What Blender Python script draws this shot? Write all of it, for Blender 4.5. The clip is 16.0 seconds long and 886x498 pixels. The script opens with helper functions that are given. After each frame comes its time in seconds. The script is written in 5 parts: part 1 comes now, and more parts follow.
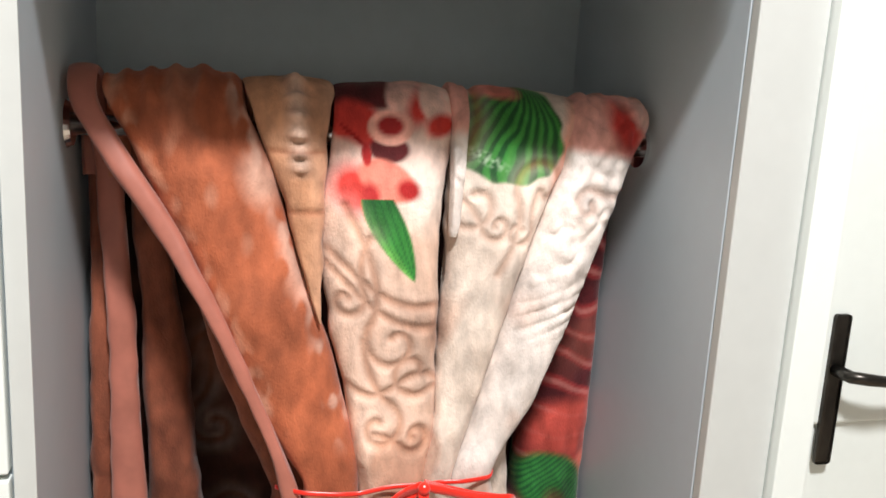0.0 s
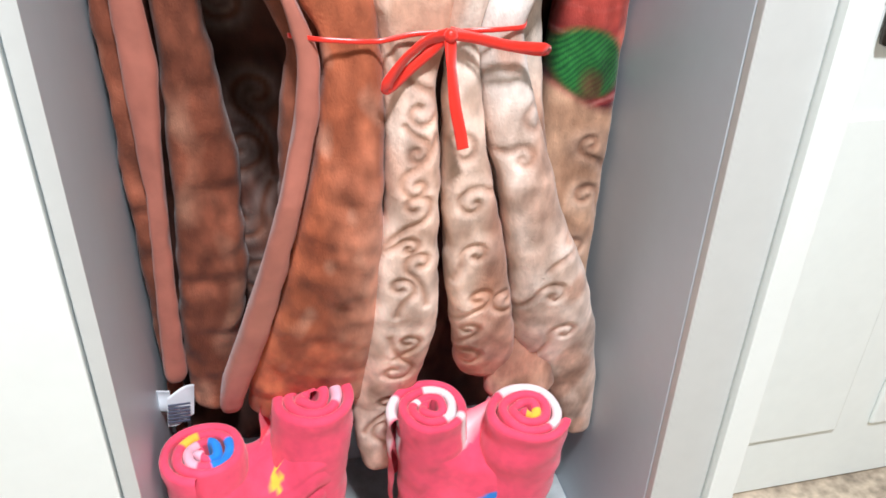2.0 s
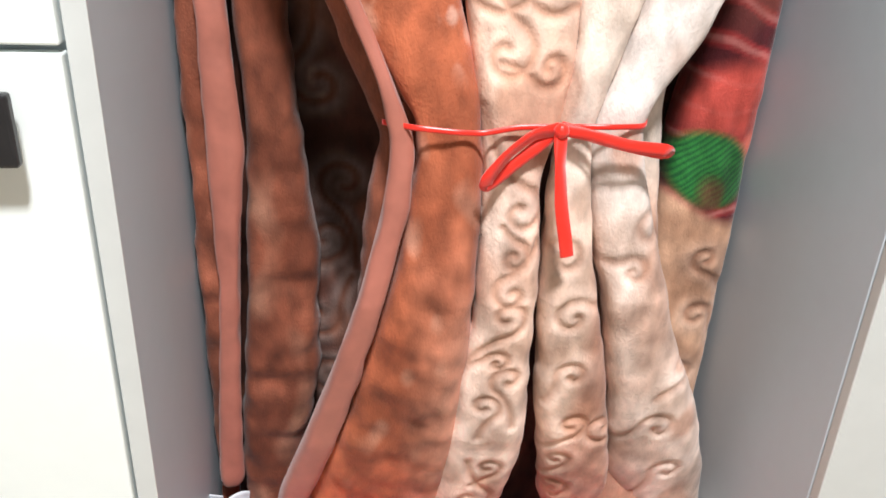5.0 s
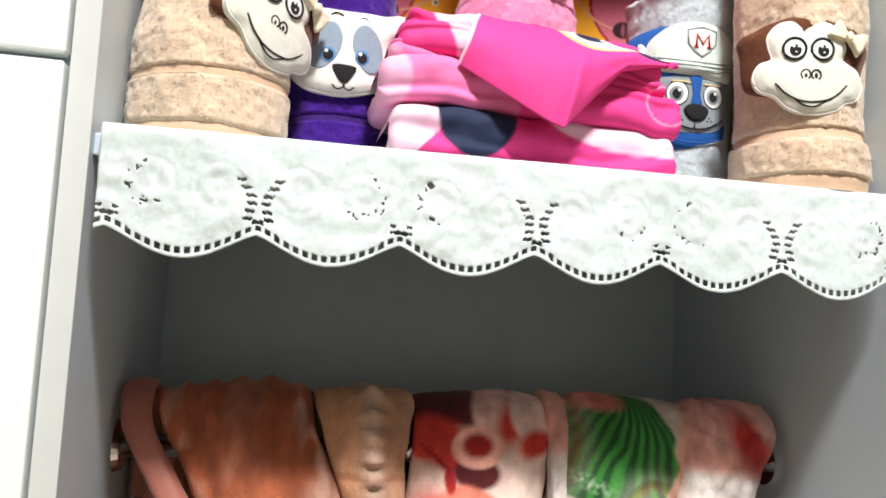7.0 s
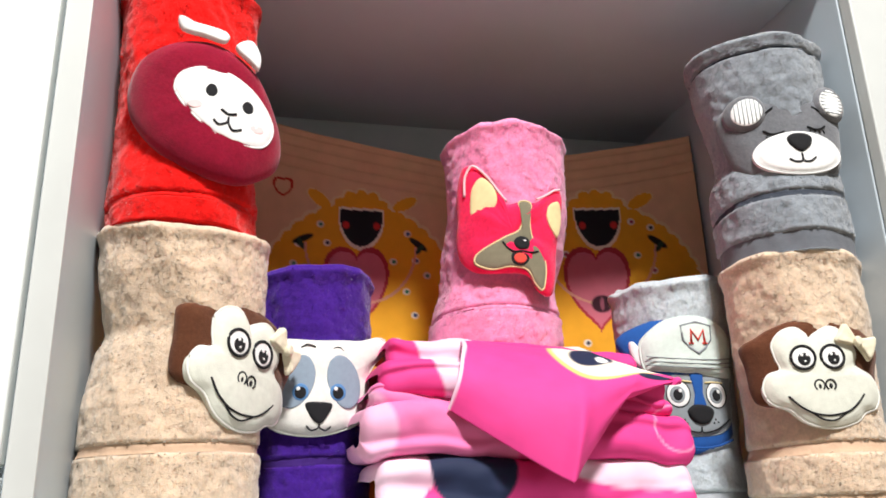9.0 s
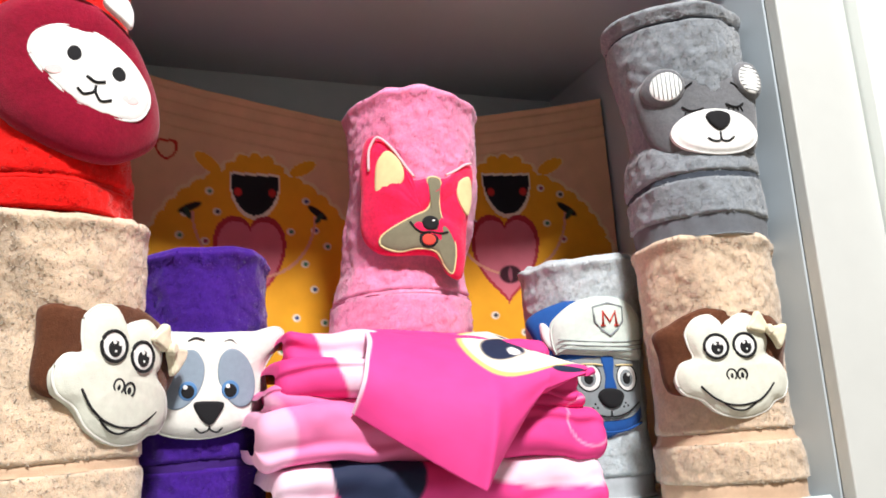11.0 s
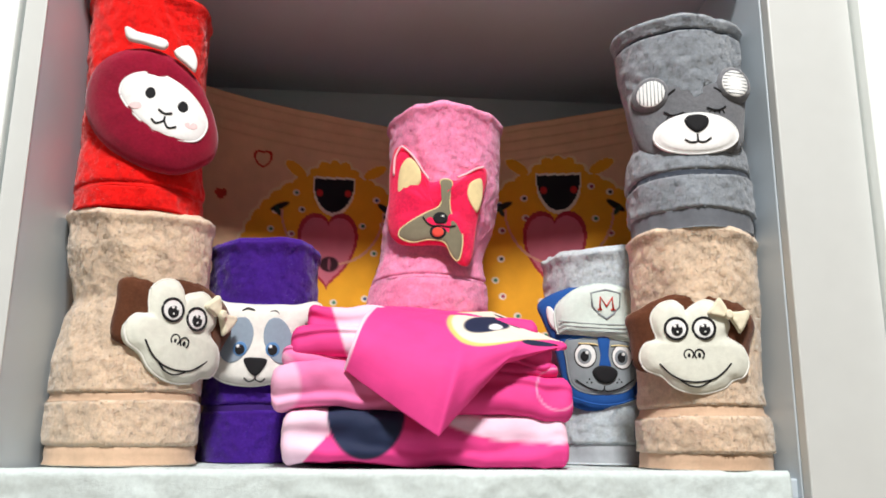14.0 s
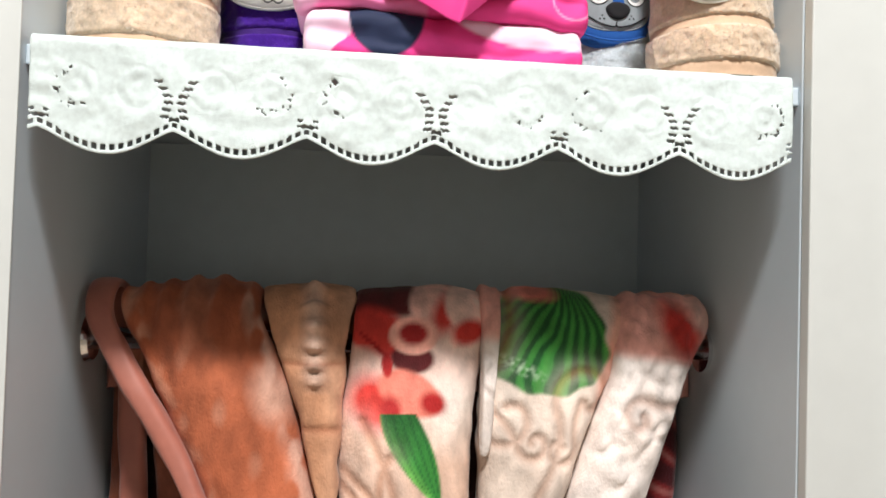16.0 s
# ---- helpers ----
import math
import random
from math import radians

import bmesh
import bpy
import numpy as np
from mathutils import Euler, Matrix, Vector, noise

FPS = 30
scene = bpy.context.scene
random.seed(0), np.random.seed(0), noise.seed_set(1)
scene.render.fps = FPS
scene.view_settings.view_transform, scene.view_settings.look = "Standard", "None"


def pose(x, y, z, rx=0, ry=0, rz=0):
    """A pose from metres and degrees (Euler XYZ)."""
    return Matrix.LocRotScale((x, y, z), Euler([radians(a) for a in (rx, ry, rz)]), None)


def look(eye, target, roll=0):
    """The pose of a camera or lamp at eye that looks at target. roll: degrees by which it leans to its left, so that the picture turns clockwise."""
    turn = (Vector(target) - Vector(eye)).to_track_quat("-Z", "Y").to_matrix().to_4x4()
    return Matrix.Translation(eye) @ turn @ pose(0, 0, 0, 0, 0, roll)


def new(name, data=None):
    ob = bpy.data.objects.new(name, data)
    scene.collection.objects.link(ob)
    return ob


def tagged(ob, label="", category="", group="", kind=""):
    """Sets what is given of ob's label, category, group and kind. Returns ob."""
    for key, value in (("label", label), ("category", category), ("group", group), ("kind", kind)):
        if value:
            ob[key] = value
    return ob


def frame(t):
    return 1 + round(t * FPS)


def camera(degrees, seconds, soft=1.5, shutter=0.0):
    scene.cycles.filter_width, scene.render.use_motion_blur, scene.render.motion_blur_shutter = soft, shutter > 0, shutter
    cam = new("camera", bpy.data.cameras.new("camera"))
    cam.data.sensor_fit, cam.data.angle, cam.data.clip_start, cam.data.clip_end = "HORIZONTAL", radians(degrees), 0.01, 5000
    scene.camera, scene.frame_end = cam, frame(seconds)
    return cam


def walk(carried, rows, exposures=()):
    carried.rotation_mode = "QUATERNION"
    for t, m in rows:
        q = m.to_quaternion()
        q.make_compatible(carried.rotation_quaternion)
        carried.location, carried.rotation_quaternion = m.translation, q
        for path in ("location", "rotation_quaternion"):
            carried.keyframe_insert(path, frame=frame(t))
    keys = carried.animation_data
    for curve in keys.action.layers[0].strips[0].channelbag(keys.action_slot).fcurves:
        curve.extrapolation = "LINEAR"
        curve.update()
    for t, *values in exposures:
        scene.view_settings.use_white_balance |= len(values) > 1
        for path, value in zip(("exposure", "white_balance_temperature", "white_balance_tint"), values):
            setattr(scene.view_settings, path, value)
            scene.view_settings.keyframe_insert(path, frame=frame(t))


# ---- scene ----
cam = camera(57.56, 16.0, soft=1.7)
PATH = [
    (0, (-0.190, -0.775, 1.524), (0.337, 1.118, 1.150), 3.29),
    (0.5, (-0.176, -0.762, 1.472), (0.325, 1.111, 0.980), 3.49),
    (1, (-0.170, -0.742, 1.400), (0.320, 1.068, 0.704), 3.69),
    (1.5, (-0.172, -0.746, 1.359), (0.301, 0.985, 0.476), 3.04),
    (2, (-0.167, -0.754, 1.330), (0.242, 0.896, 0.276), 1.63),
    (2.5, (-0.162, -0.738, 1.266), (0.144, 0.866, 0.111), 1.88),
    (3, (-0.161, -0.727, 1.234), (0.045, 0.852, 0.024), 2.97),
    (3.2, (-0.162, -0.724, 1.218), (0.037, 0.840, -0.012), 3.16),
    (5.5, (-0.160, -0.649, 1.373), (0.085, 1.213, 0.685), 2.34),
    (6, (-0.181, -0.650, 1.504), (0.146, 1.263, 1.020), 3.43),
    (6.5, (-0.187, -0.662, 1.541), (0.174, 1.303, 1.435), 3.43),
    (7, (-0.198, -0.651, 1.607), (0.163, 1.308, 1.789), 3.10),
    (7.5, (-0.210, -0.660, 1.662), (0.174, 1.265, 2.043), 1.88),
    (8, (-0.191, -0.701, 1.720), (0.198, 1.197, 2.216), 0.79),
    (8.5, (-0.188, -0.668, 1.748), (0.256, 1.209, 2.277), -0.53),
    (9, (-0.217, -0.603, 1.760), (0.219, 1.250, 2.373), -1.71),
    (9.5, (-0.171, -0.639, 1.765), (0.292, 1.208, 2.375), -3.05),
    (9.7, (-0.148, -0.663, 1.759), (0.327, 1.185, 2.359), -3.60),
    (11.8, (-0.239, -0.514, 1.848), (0.517, 1.305, 2.192), -2.41),
    (12, (-0.207, -0.518, 1.846), (0.510, 1.319, 2.178), -1.95),
    (12.5, (-0.111, -0.563, 1.833), (0.380, 1.351, 2.141), -0.23),
    (13, (-0.044, -0.590, 1.817), (0.202, 1.376, 2.087), 1.61),
    (13.5, (-0.027, -0.655, 1.806), (0.145, 1.312, 2.127), 1.26),
    (14, (-0.042, -0.729, 1.778), (0.126, 1.213, 2.224), 0.42),
    (14.5, (-0.058, -0.781, 1.740), (0.117, 1.156, 2.206), 0.85),
    (15, (-0.053, -0.789, 1.690), (0.134, 1.165, 2.075), 1.20),
    (15.5, (-0.063, -0.755, 1.630), (0.154, 1.216, 1.893), 1.40),
    (16, (-0.069, -0.721, 1.552), (0.148, 1.267, 1.612), 1.67),
]
EXPOSURES = [(0.0, -0.62, 6450, 10), (1.0, -0.52, 6350, 10), (2.0, -0.33, 6000, 10), (3.0, -0.24, 5950, 10), (5.5, -0.4, 6350, 10), (6.5, -0.62, 6500, 10), (7.0, -0.8, 6500, 10), (8.0, -1.12, 6500, 10), (9.0, -0.98, 6500, 10), (9.5, -1.08, 6500, 10), (12.0, -0.8, 6500, 10), (12.5, -0.85, 6500, 10), (13.0, -1.26, 6500, 10), (14.5, -1.18, 6500, 10), (15.0, -1.14, 6500, 10), (15.5, -0.93, 6500, 10), (16.0, -0.82, 6500, 10)]
walk(cam, [(t, look((ex, ey, ez), (tx, ty, tz), roll)) for t, (ex, ey, ez), (tx, ty, tz), roll in PATH], EXPOSURES)

# ---- world and lamp ----
world = bpy.data.worlds.new("world")
scene.world = world
world.use_nodes = True
world.node_tree.nodes["Background"].inputs[0].default_value = (0.9, 0.95, 1.0, 1)
world.node_tree.nodes["Background"].inputs[1].default_value = 0.05
LAMP = (0.0, -1.4, 3.50)
bulb = bpy.data.lights.new("ceiling_lamp_light", "AREA")
bulb.shape, bulb.size, bulb.energy, bulb.color = "DISK", 0.38, 218, (1.0, 0.985, 0.965)
new("ceiling_lamp_light", bulb).matrix_world = look(LAMP, (LAMP[0], LAMP[1], 0))


# ---- material helpers ----
def links_of(mat):
    return mat.node_tree.nodes, mat.node_tree.links


def base_mat(name, colour, rough=0.5, metal=0.0, sheen=0.0, spec=0.5):
    mat = bpy.data.materials.new(name)
    mat.use_nodes = True
    b = mat.node_tree.nodes["Principled BSDF"]
    b.inputs["Base Color"].default_value = (*colour, 1)
    b.inputs["Roughness"].default_value = rough
    b.inputs["Metallic"].default_value = metal
    b.inputs["Specular IOR Level"].default_value = spec
    b.inputs["Sheen Weight"].default_value = sheen
    b.inputs["Sheen Roughness"].default_value = 0.45
    return mat


def noisy(mat, colour=None, attribute="", big=9.0, fine=260.0, amount=0.3, bump=0.4, distance=0.002, stretch=(1, 1, 1), big2=40.0):
    """Two scales of variation in tone, and fine relief."""
    nodes, links = links_of(mat)
    b = nodes["Principled BSDF"]
    co = nodes.new("ShaderNodeTexCoord")
    mp = nodes.new("ShaderNodeMapping")
    mp.inputs["Scale"].default_value = stretch
    links.new(co.outputs["Object"], mp.inputs["Vector"])
    fac = []
    for s, d in ((big, 4.0), (big2, 3.0), (fine, 2.0)):
        n = nodes.new("ShaderNodeTexNoise")
        n.inputs["Scale"].default_value, n.inputs["Detail"].default_value = s, d
        links.new(mp.outputs["Vector"], n.inputs["Vector"])
        fac.append(n)
    a1 = nodes.new("ShaderNodeMath")
    a1.operation = "ADD"
    links.new(fac[0].outputs["Fac"], a1.inputs[0]), links.new(fac[1].outputs["Fac"], a1.inputs[1])
    ramp = nodes.new("ShaderNodeMapRange")
    ramp.inputs["From Min"].default_value, ramp.inputs["From Max"].default_value = 0.7, 1.3
    ramp.inputs["To Min"].default_value, ramp.inputs["To Max"].default_value = 1 - amount, 1 + amount
    links.new(a1.outputs[0], ramp.inputs["Value"])
    mul = nodes.new("ShaderNodeVectorMath")
    mul.operation = "SCALE"
    if attribute:
        at = nodes.new("ShaderNodeAttribute")
        at.attribute_name = attribute
        links.new(at.outputs["Color"], mul.inputs[0])
    else:
        mul.inputs[0].default_value = colour
    links.new(ramp.outputs[0], mul.inputs["Scale"])
    links.new(mul.outputs[0], b.inputs["Base Color"])
    bp = nodes.new("ShaderNodeBump")
    bp.inputs["Strength"].default_value, bp.inputs["Distance"].default_value = bump, distance
    a2 = nodes.new("ShaderNodeMath")
    a2.operation = "MULTIPLY_ADD"
    a2.inputs[1].default_value = 0.6
    links.new(fac[1].outputs["Fac"], a2.inputs[0]), links.new(fac[2].outputs["Fac"], a2.inputs[2])
    links.new(a2.outputs[0], bp.inputs["Height"])
    links.new(bp.outputs[0], b.inputs["Normal"])
    return mat


def plain(name, colour, rough=0.5, amount=0.06, bump=0.08, **more):
    return noisy(base_mat(name, colour, rough, **more), colour, amount=amount, bump=bump, distance=0.0006)


# Door white dimmed and blued: interior shade and bounce are mixed into both colours.
SHADED_WHITE = plain("shaded_white_laminate", (0.535, 0.61, 0.665), 0.42, 0.015, 0.03)
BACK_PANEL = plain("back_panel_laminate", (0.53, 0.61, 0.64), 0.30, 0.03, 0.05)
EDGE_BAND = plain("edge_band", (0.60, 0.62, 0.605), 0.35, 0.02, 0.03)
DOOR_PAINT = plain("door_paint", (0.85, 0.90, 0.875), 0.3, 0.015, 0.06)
WALL_PAINT = plain("wall_paint", (0.60, 0.59, 0.57), 0.7, 0.05, 0.2)
BLACK_METAL = plain("black_metal", (0.015, 0.015, 0.017), 0.35, 0.2, 0.05)
DARK_BRONZE = plain("dark_bronze", (0.05, 0.045, 0.04), 0.3, 0.3, 0.1, metal=0.9)
CHROME = base_mat("chrome", (0.8, 0.8, 0.82), 0.12, 1.0)
FLOOR_TILE = noisy(base_mat("marble_tile", (0.50, 0.41, 0.31), 0.25), (0.50, 0.41, 0.31), big=7, fine=90, amount=0.5, bump=0.05, distance=0.001)
LINER = noisy(base_mat("shelf_liner", (0.44, 0.47, 0.48), 0.55), (0.44, 0.47, 0.48), big=14, fine=180, amount=0.22, bump=0.3, distance=0.001)
PLUSH = noisy(base_mat("printed_plush", (0.5, 0.3, 0.2), 0.8, sheen=0.12, spec=0.3), attribute="print", big=9, fine=430, big2=60, amount=0.32, bump=0.7, distance=0.0015, stretch=(1.0, 1.0, 0.55))
FLEECE = noisy(base_mat("printed_fleece", (0.8, 0.1, 0.15), 0.9, sheen=0.25, spec=0.2), attribute="print", big=10, fine=700, big2=60, amount=0.14, bump=0.5, distance=0.0015)
COTTON = noisy(base_mat("printed_cotton", (0.8, 0.1, 0.3), 0.75, spec=0.3), attribute="print", big=8, fine=1400, big2=50, amount=0.07, bump=0.25, distance=0.0006)
SATIN = noisy(base_mat("rose_satin", (0.40, 0.135, 0.095), 0.55, sheen=0.2), (0.40, 0.135, 0.095), big=10, fine=1100, amount=0.12, bump=0.3, distance=0.0008)
RIBBON = plain("red_ribbon", (0.80, 0.025, 0.012), 0.32, 0.1, 0.1, sheen=0.3)
LACE = noisy(base_mat("white_lace", (0.67, 0.755, 0.745), 0.7, spec=0.3), (0.67, 0.755, 0.745), big=30, fine=1500, big2=220, amount=0.10, bump=0.6, distance=0.0012)


LACE_TOP = noisy(base_mat("white_lace_top", (0.67, 0.755, 0.745), 0.7, spec=0.3), (0.67, 0.755, 0.745), big=30, fine=1500, big2=220, amount=0.10, bump=0.6, distance=0.0012)


def open_work(mat):
    """Fine broken curls of open thread in the lace, showing the board below."""
    nodes, links = links_of(mat)
    b = nodes["Principled BSDF"]
    was = b.inputs["Base Color"].links[0].from_socket
    co = nodes.new("ShaderNodeTexCoord")
    cells = nodes.new("ShaderNodeTexVoronoi")
    cells.feature = "DISTANCE_TO_EDGE"
    cells.inputs["Scale"].default_value = 48
    warp = nodes.new("ShaderNodeTexNoise")
    warp.inputs["Scale"].default_value = 60
    add = nodes.new("ShaderNodeVectorMath")
    add.operation = "MULTIPLY_ADD"
    add.inputs[1].default_value = (0.03, 0.03, 0.0)
    links.new(co.outputs["Object"], warp.inputs["Vector"])
    links.new(warp.outputs["Color"], add.inputs[0])
    links.new(co.outputs["Object"], add.inputs[2])
    links.new(add.outputs[0], cells.inputs["Vector"])
    line = nodes.new("ShaderNodeMapRange")
    line.inputs["From Min"].default_value, line.inputs["From Max"].default_value = 0.02, 0.07
    line.inputs["To Min"].default_value, line.inputs["To Max"].default_value = 1.0, 0.0
    links.new(cells.outputs["Distance"], line.inputs["Value"])
    gaps = nodes.new("ShaderNodeTexNoise")
    gaps.inputs["Scale"].default_value = 150
    links.new(co.outputs["Object"], gaps.inputs["Vector"])
    cut = nodes.new("ShaderNodeMapRange")
    cut.inputs["From Min"].default_value, cut.inputs["From Max"].default_value = 0.50, 0.56
    links.new(gaps.outputs["Fac"], cut.inputs["Value"])
    mul = nodes.new("ShaderNodeMath")
    mul.operation = "MULTIPLY"
    links.new(line.outputs[0], mul.inputs[0]), links.new(cut.outputs[0], mul.inputs[1])
    mix = nodes.new("ShaderNodeMix")
    mix.data_type = "RGBA"
    mix.inputs[7].default_value = (0.30, 0.33, 0.34, 1)
    links.new(mul.outputs[0], mix.inputs[0])
    links.new(was, mix.inputs[6])
    links.new(mix.outputs[2], b.inputs["Base Color"])


open_work(LACE_TOP)


def terry(name, colour):
    mat = noisy(base_mat(name, colour, 0.95, sheen=0.25, spec=0.08), colour, big=30, fine=900, big2=330, amount=0.16, bump=0.5, distance=0.0008)
    b = mat.node_tree.nodes["Principled BSDF"]
    b.inputs["Subsurface Weight"].default_value = 0.7
    b.inputs["Subsurface Radius"].default_value = (1.0, 0.9, 0.8)
    b.inputs["Subsurface Scale"].default_value = 0.004
    return mat


def felt(name, colour):
    return noisy(base_mat(name, colour, 0.85, sheen=0.15, spec=0.25), colour, big=20, fine=1200, big2=200, amount=0.07, bump=0.3, distance=0.0008)


# ---- mesh helpers ----
PLACE = {}


def thing(name, place, label, category, group=""):
    ob = new(name)
    ob.empty_display_size = 0.02
    ob.location = place
    PLACE[ob.name] = Vector(place)
    return tagged(ob, label, category, group)


def hang(ob, parent, label=""):
    if parent is not None:
        ob.parent = parent
        ob.matrix_parent_inverse = Matrix.Translation(-PLACE.get(parent.name, Vector((0, 0, 0))))
    PLACE[ob.name] = Vector((0, 0, 0))
    return tagged(ob, label)


def part(name, bm, material, parent, label=""):
    me = bpy.data.meshes.new(name)
    bm.to_mesh(me)
    bm.free()
    me.materials.append(material)
    return hang(new(name, me), parent, label)


def sheet(name, pts, material, parent=None, label="", colour=None, around=False, smooth=True, drop=None, close=()):
    """A grid of points (rows, columns, 3) as one mesh. colour: the same grid of colours. drop: grid of cells left out."""
    n, m = pts.shape[:2]
    i = np.arange(n * m).reshape(n, m)
    if around:
        j = np.concatenate([i, i[:, :1]], 1)
    else:
        j = i
    quads = np.stack([j[:-1, :-1], j[1:, :-1], j[1:, 1:], j[:-1, 1:]], -1).reshape(-1, 4)
    if drop is not None:
        quads = quads[~drop.reshape(-1)]
    faces = quads.tolist()
    for row in close:
        ring = i[row].tolist()
        faces.append(ring if row == 0 else ring[::-1])
    me = bpy.data.meshes.new(name)
    me.from_pydata(pts.reshape(-1, 3).tolist(), [], faces)
    if colour is not None:
        at = me.color_attributes.new("print", "FLOAT_COLOR", "POINT")
        rgba = np.ones((n * m, 4), np.float32)
        rgba[:, :3] = colour.reshape(-1, 3)
        at.data.foreach_set("color", rgba.ravel())
    if smooth:
        me.polygons.foreach_set("use_smooth", np.ones(len(me.polygons), bool))
    me.materials.append(material)
    me.update()
    return hang(new(name, me), parent, label)


def box_bm(x0, x1, y0, y1, z0, z1, bevel=0.0015):
    bm = bmesh.new()
    bmesh.ops.create_cube(bm, size=1)
    for v in bm.verts:
        v.co = Vector(((x0 + x1) / 2 + v.co.x * (x1 - x0), (y0 + y1) / 2 + v.co.y * (y1 - y0), (z0 + z1) / 2 + v.co.z * (z1 - z0)))
    if bevel:
        bmesh.ops.bevel(bm, geom=list(bm.edges), offset=bevel, segments=2, affect="EDGES", profile=0.5)
    return bm


def structure(name, bm, material, label, category):
    return tagged(part(name, bm, material, None), label, category, kind="structure")


def vnoise(x, y, seed=0):
    """Smooth value noise in the plane, -1 to 1."""
    x, y = 0.829 * x - 0.559 * y, 0.559 * x + 0.829 * y
    xi, yi = np.floor(x).astype(np.int64), np.floor(y).astype(np.int64)
    fx, fy = x - xi, y - yi
    fx, fy = fx * fx * (3 - 2 * fx), fy * fy * (3 - 2 * fy)

    def h(a, b):
        k = (a * 374761393 + b * 668265263 + seed * 974711) & 0x7FFFFFFF
        k = ((k ^ (k >> 13)) * 1274126177) & 0x7FFFFFFF
        return ((k ^ (k >> 16)) & 0xFFFF) / 32767.5 - 1

    return (h(xi, yi) * (1 - fx) + h(xi + 1, yi) * fx) * (1 - fy) + (h(xi, yi + 1) * (1 - fx) + h(xi + 1, yi + 1) * fx) * fy


def spot(x, z, cx, cz, rx, rz, turn=0.0, soft=0.25):
    """1 inside an ellipse, 0 outside, with a soft rim."""
    c, s = math.cos(radians(turn)), math.sin(radians(turn))
    u, v = ((x - cx) * c + (z - cz) * s) / rx, (-(x - cx) * s + (z - cz) * c) / rz
    r = np.sqrt(u * u + v * v)
    return np.clip((1 + soft - r) / (2 * soft), 0, 1)


def lay(rgb, mask, colour):
    return rgb * (1 - mask[..., None]) + np.array(colour) * mask[..., None]


def tube_bm(path, radius, sides=8, bm=None, closed=False):
    bm = bm or bmesh.new()
    rings = []
    n = len(path)
    for k, p in enumerate(path):
        p = Vector(p)
        a, b = Vector(path[(k - 1) % n if closed else max(k - 1, 0)]), Vector(path[(k + 1) % n if closed else min(k + 1, n - 1)])
        d = (b - a).normalized()
        up = Vector((0, 0, 1)) if abs(d.z) < 0.9 else Vector((0, 1, 0))
        s = d.cross(up).normalized()
        t = s.cross(d)
        r = radius[k] if isinstance(radius, (list, tuple)) else radius
        rings.append([bm.verts.new(p + s * (r * math.cos(q)) + t * (r * math.sin(q))) for q in (2 * math.pi * i / sides for i in range(sides))])
    for k in range(n if closed else n - 1):
        A, B = rings[k], rings[(k + 1) % n]
        for i in range(sides):
            bm.faces.new((A[i], A[(i + 1) % sides], B[(i + 1) % sides], B[i])).smooth = True
    if not closed:
        bm.faces.new(rings[0][::-1]), bm.faces.new(rings[-1])
    return bm


# ---- the room ----
structure("floor", box_bm(-3.6, 3.6, -4.6, 1.2, -0.1, 0.0, 0), FLOOR_TILE, "brown and beige marble-look floor tiles", "floor")
structure("ceiling", box_bm(-3.6, 3.6, -4.6, 1.2, 3.56, 3.66, 0), WALL_PAINT, "white painted ceiling", "ceiling")
structure("wall_south", box_bm(-3.6, 3.6, -4.7, -4.6, 0, 3.56, 0), WALL_PAINT, "white painted wall", "wall")
structure("wall_west", box_bm(-3.7, -3.6, -4.6, 1.2, 0, 3.56, 0), WALL_PAINT, "white painted wall", "wall")
structure("wall_east", box_bm(3.6, 3.7, -4.6, 1.2, 0, 3.56, 0), WALL_PAINT, "white painted wall", "wall")
structure("wall_north", box_bm(-3.6, 3.6, 0.62, 0.74, 0, 3.56, 0), WALL_PAINT, "white painted wall behind the wardrobe", "wall")
structure("wall_north_side", box_bm(1.42, 3.6, 0.24, 0.34, 0, 3.56, 0), WALL_PAINT, "white painted wall beside the room door", "wall")
structure("wall_north_top", box_bm(0.482, 1.42, 0.24, 0.34, 2.10, 3.56, 0), WALL_PAINT, "white painted wall above the room door", "wall")
lampthing = thing("ceiling_lamp", (LAMP[0], LAMP[1], 3.56), "round white ceiling lamp", "lamp")
bm = bmesh.new()
bmesh.ops.create_cone(bm, cap_ends=True, segments=40, radius1=0.22, radius2=0.21, depth=0.03, matrix=Matrix.Translation((LAMP[0], LAMP[1], 3.543)))
part("housing", bm, WALL_PAINT, lampthing)

# ---- wardrobe ----
XL, XR, YB, ZF, ZT = -0.357, 0.349, 0.441, 0.080, 2.290
ward = thing("wardrobe", (0, 0.2, 0), "white laminate open wardrobe compartment with one shelf", "wardrobe")
part("side_panel", box_bm(XL - 0.017, XL, -0.006, YB + 0.01, 0.0, 2.40), SHADED_WHITE, ward)
part("side_panel", box_bm(XR, XR + 0.017, 0.0, YB + 0.01, 0.0, 2.40), SHADED_WHITE, ward)
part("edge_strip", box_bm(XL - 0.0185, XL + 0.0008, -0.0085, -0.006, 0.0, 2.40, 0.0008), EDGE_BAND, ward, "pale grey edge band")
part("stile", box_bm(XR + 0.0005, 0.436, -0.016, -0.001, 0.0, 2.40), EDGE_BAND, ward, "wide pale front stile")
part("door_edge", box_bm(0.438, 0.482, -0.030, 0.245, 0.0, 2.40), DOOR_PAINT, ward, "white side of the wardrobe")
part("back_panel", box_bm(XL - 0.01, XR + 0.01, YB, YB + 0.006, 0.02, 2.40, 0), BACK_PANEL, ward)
part("base_panel", box_bm(XL, XR, 0.0, YB, ZF - 0.022, ZF - 0.004), SHADED_WHITE, ward)
part("plinth", box_bm(XL, XR, 0.03, 0.045, 0.0, ZF - 0.022), SHADED_WHITE, ward)
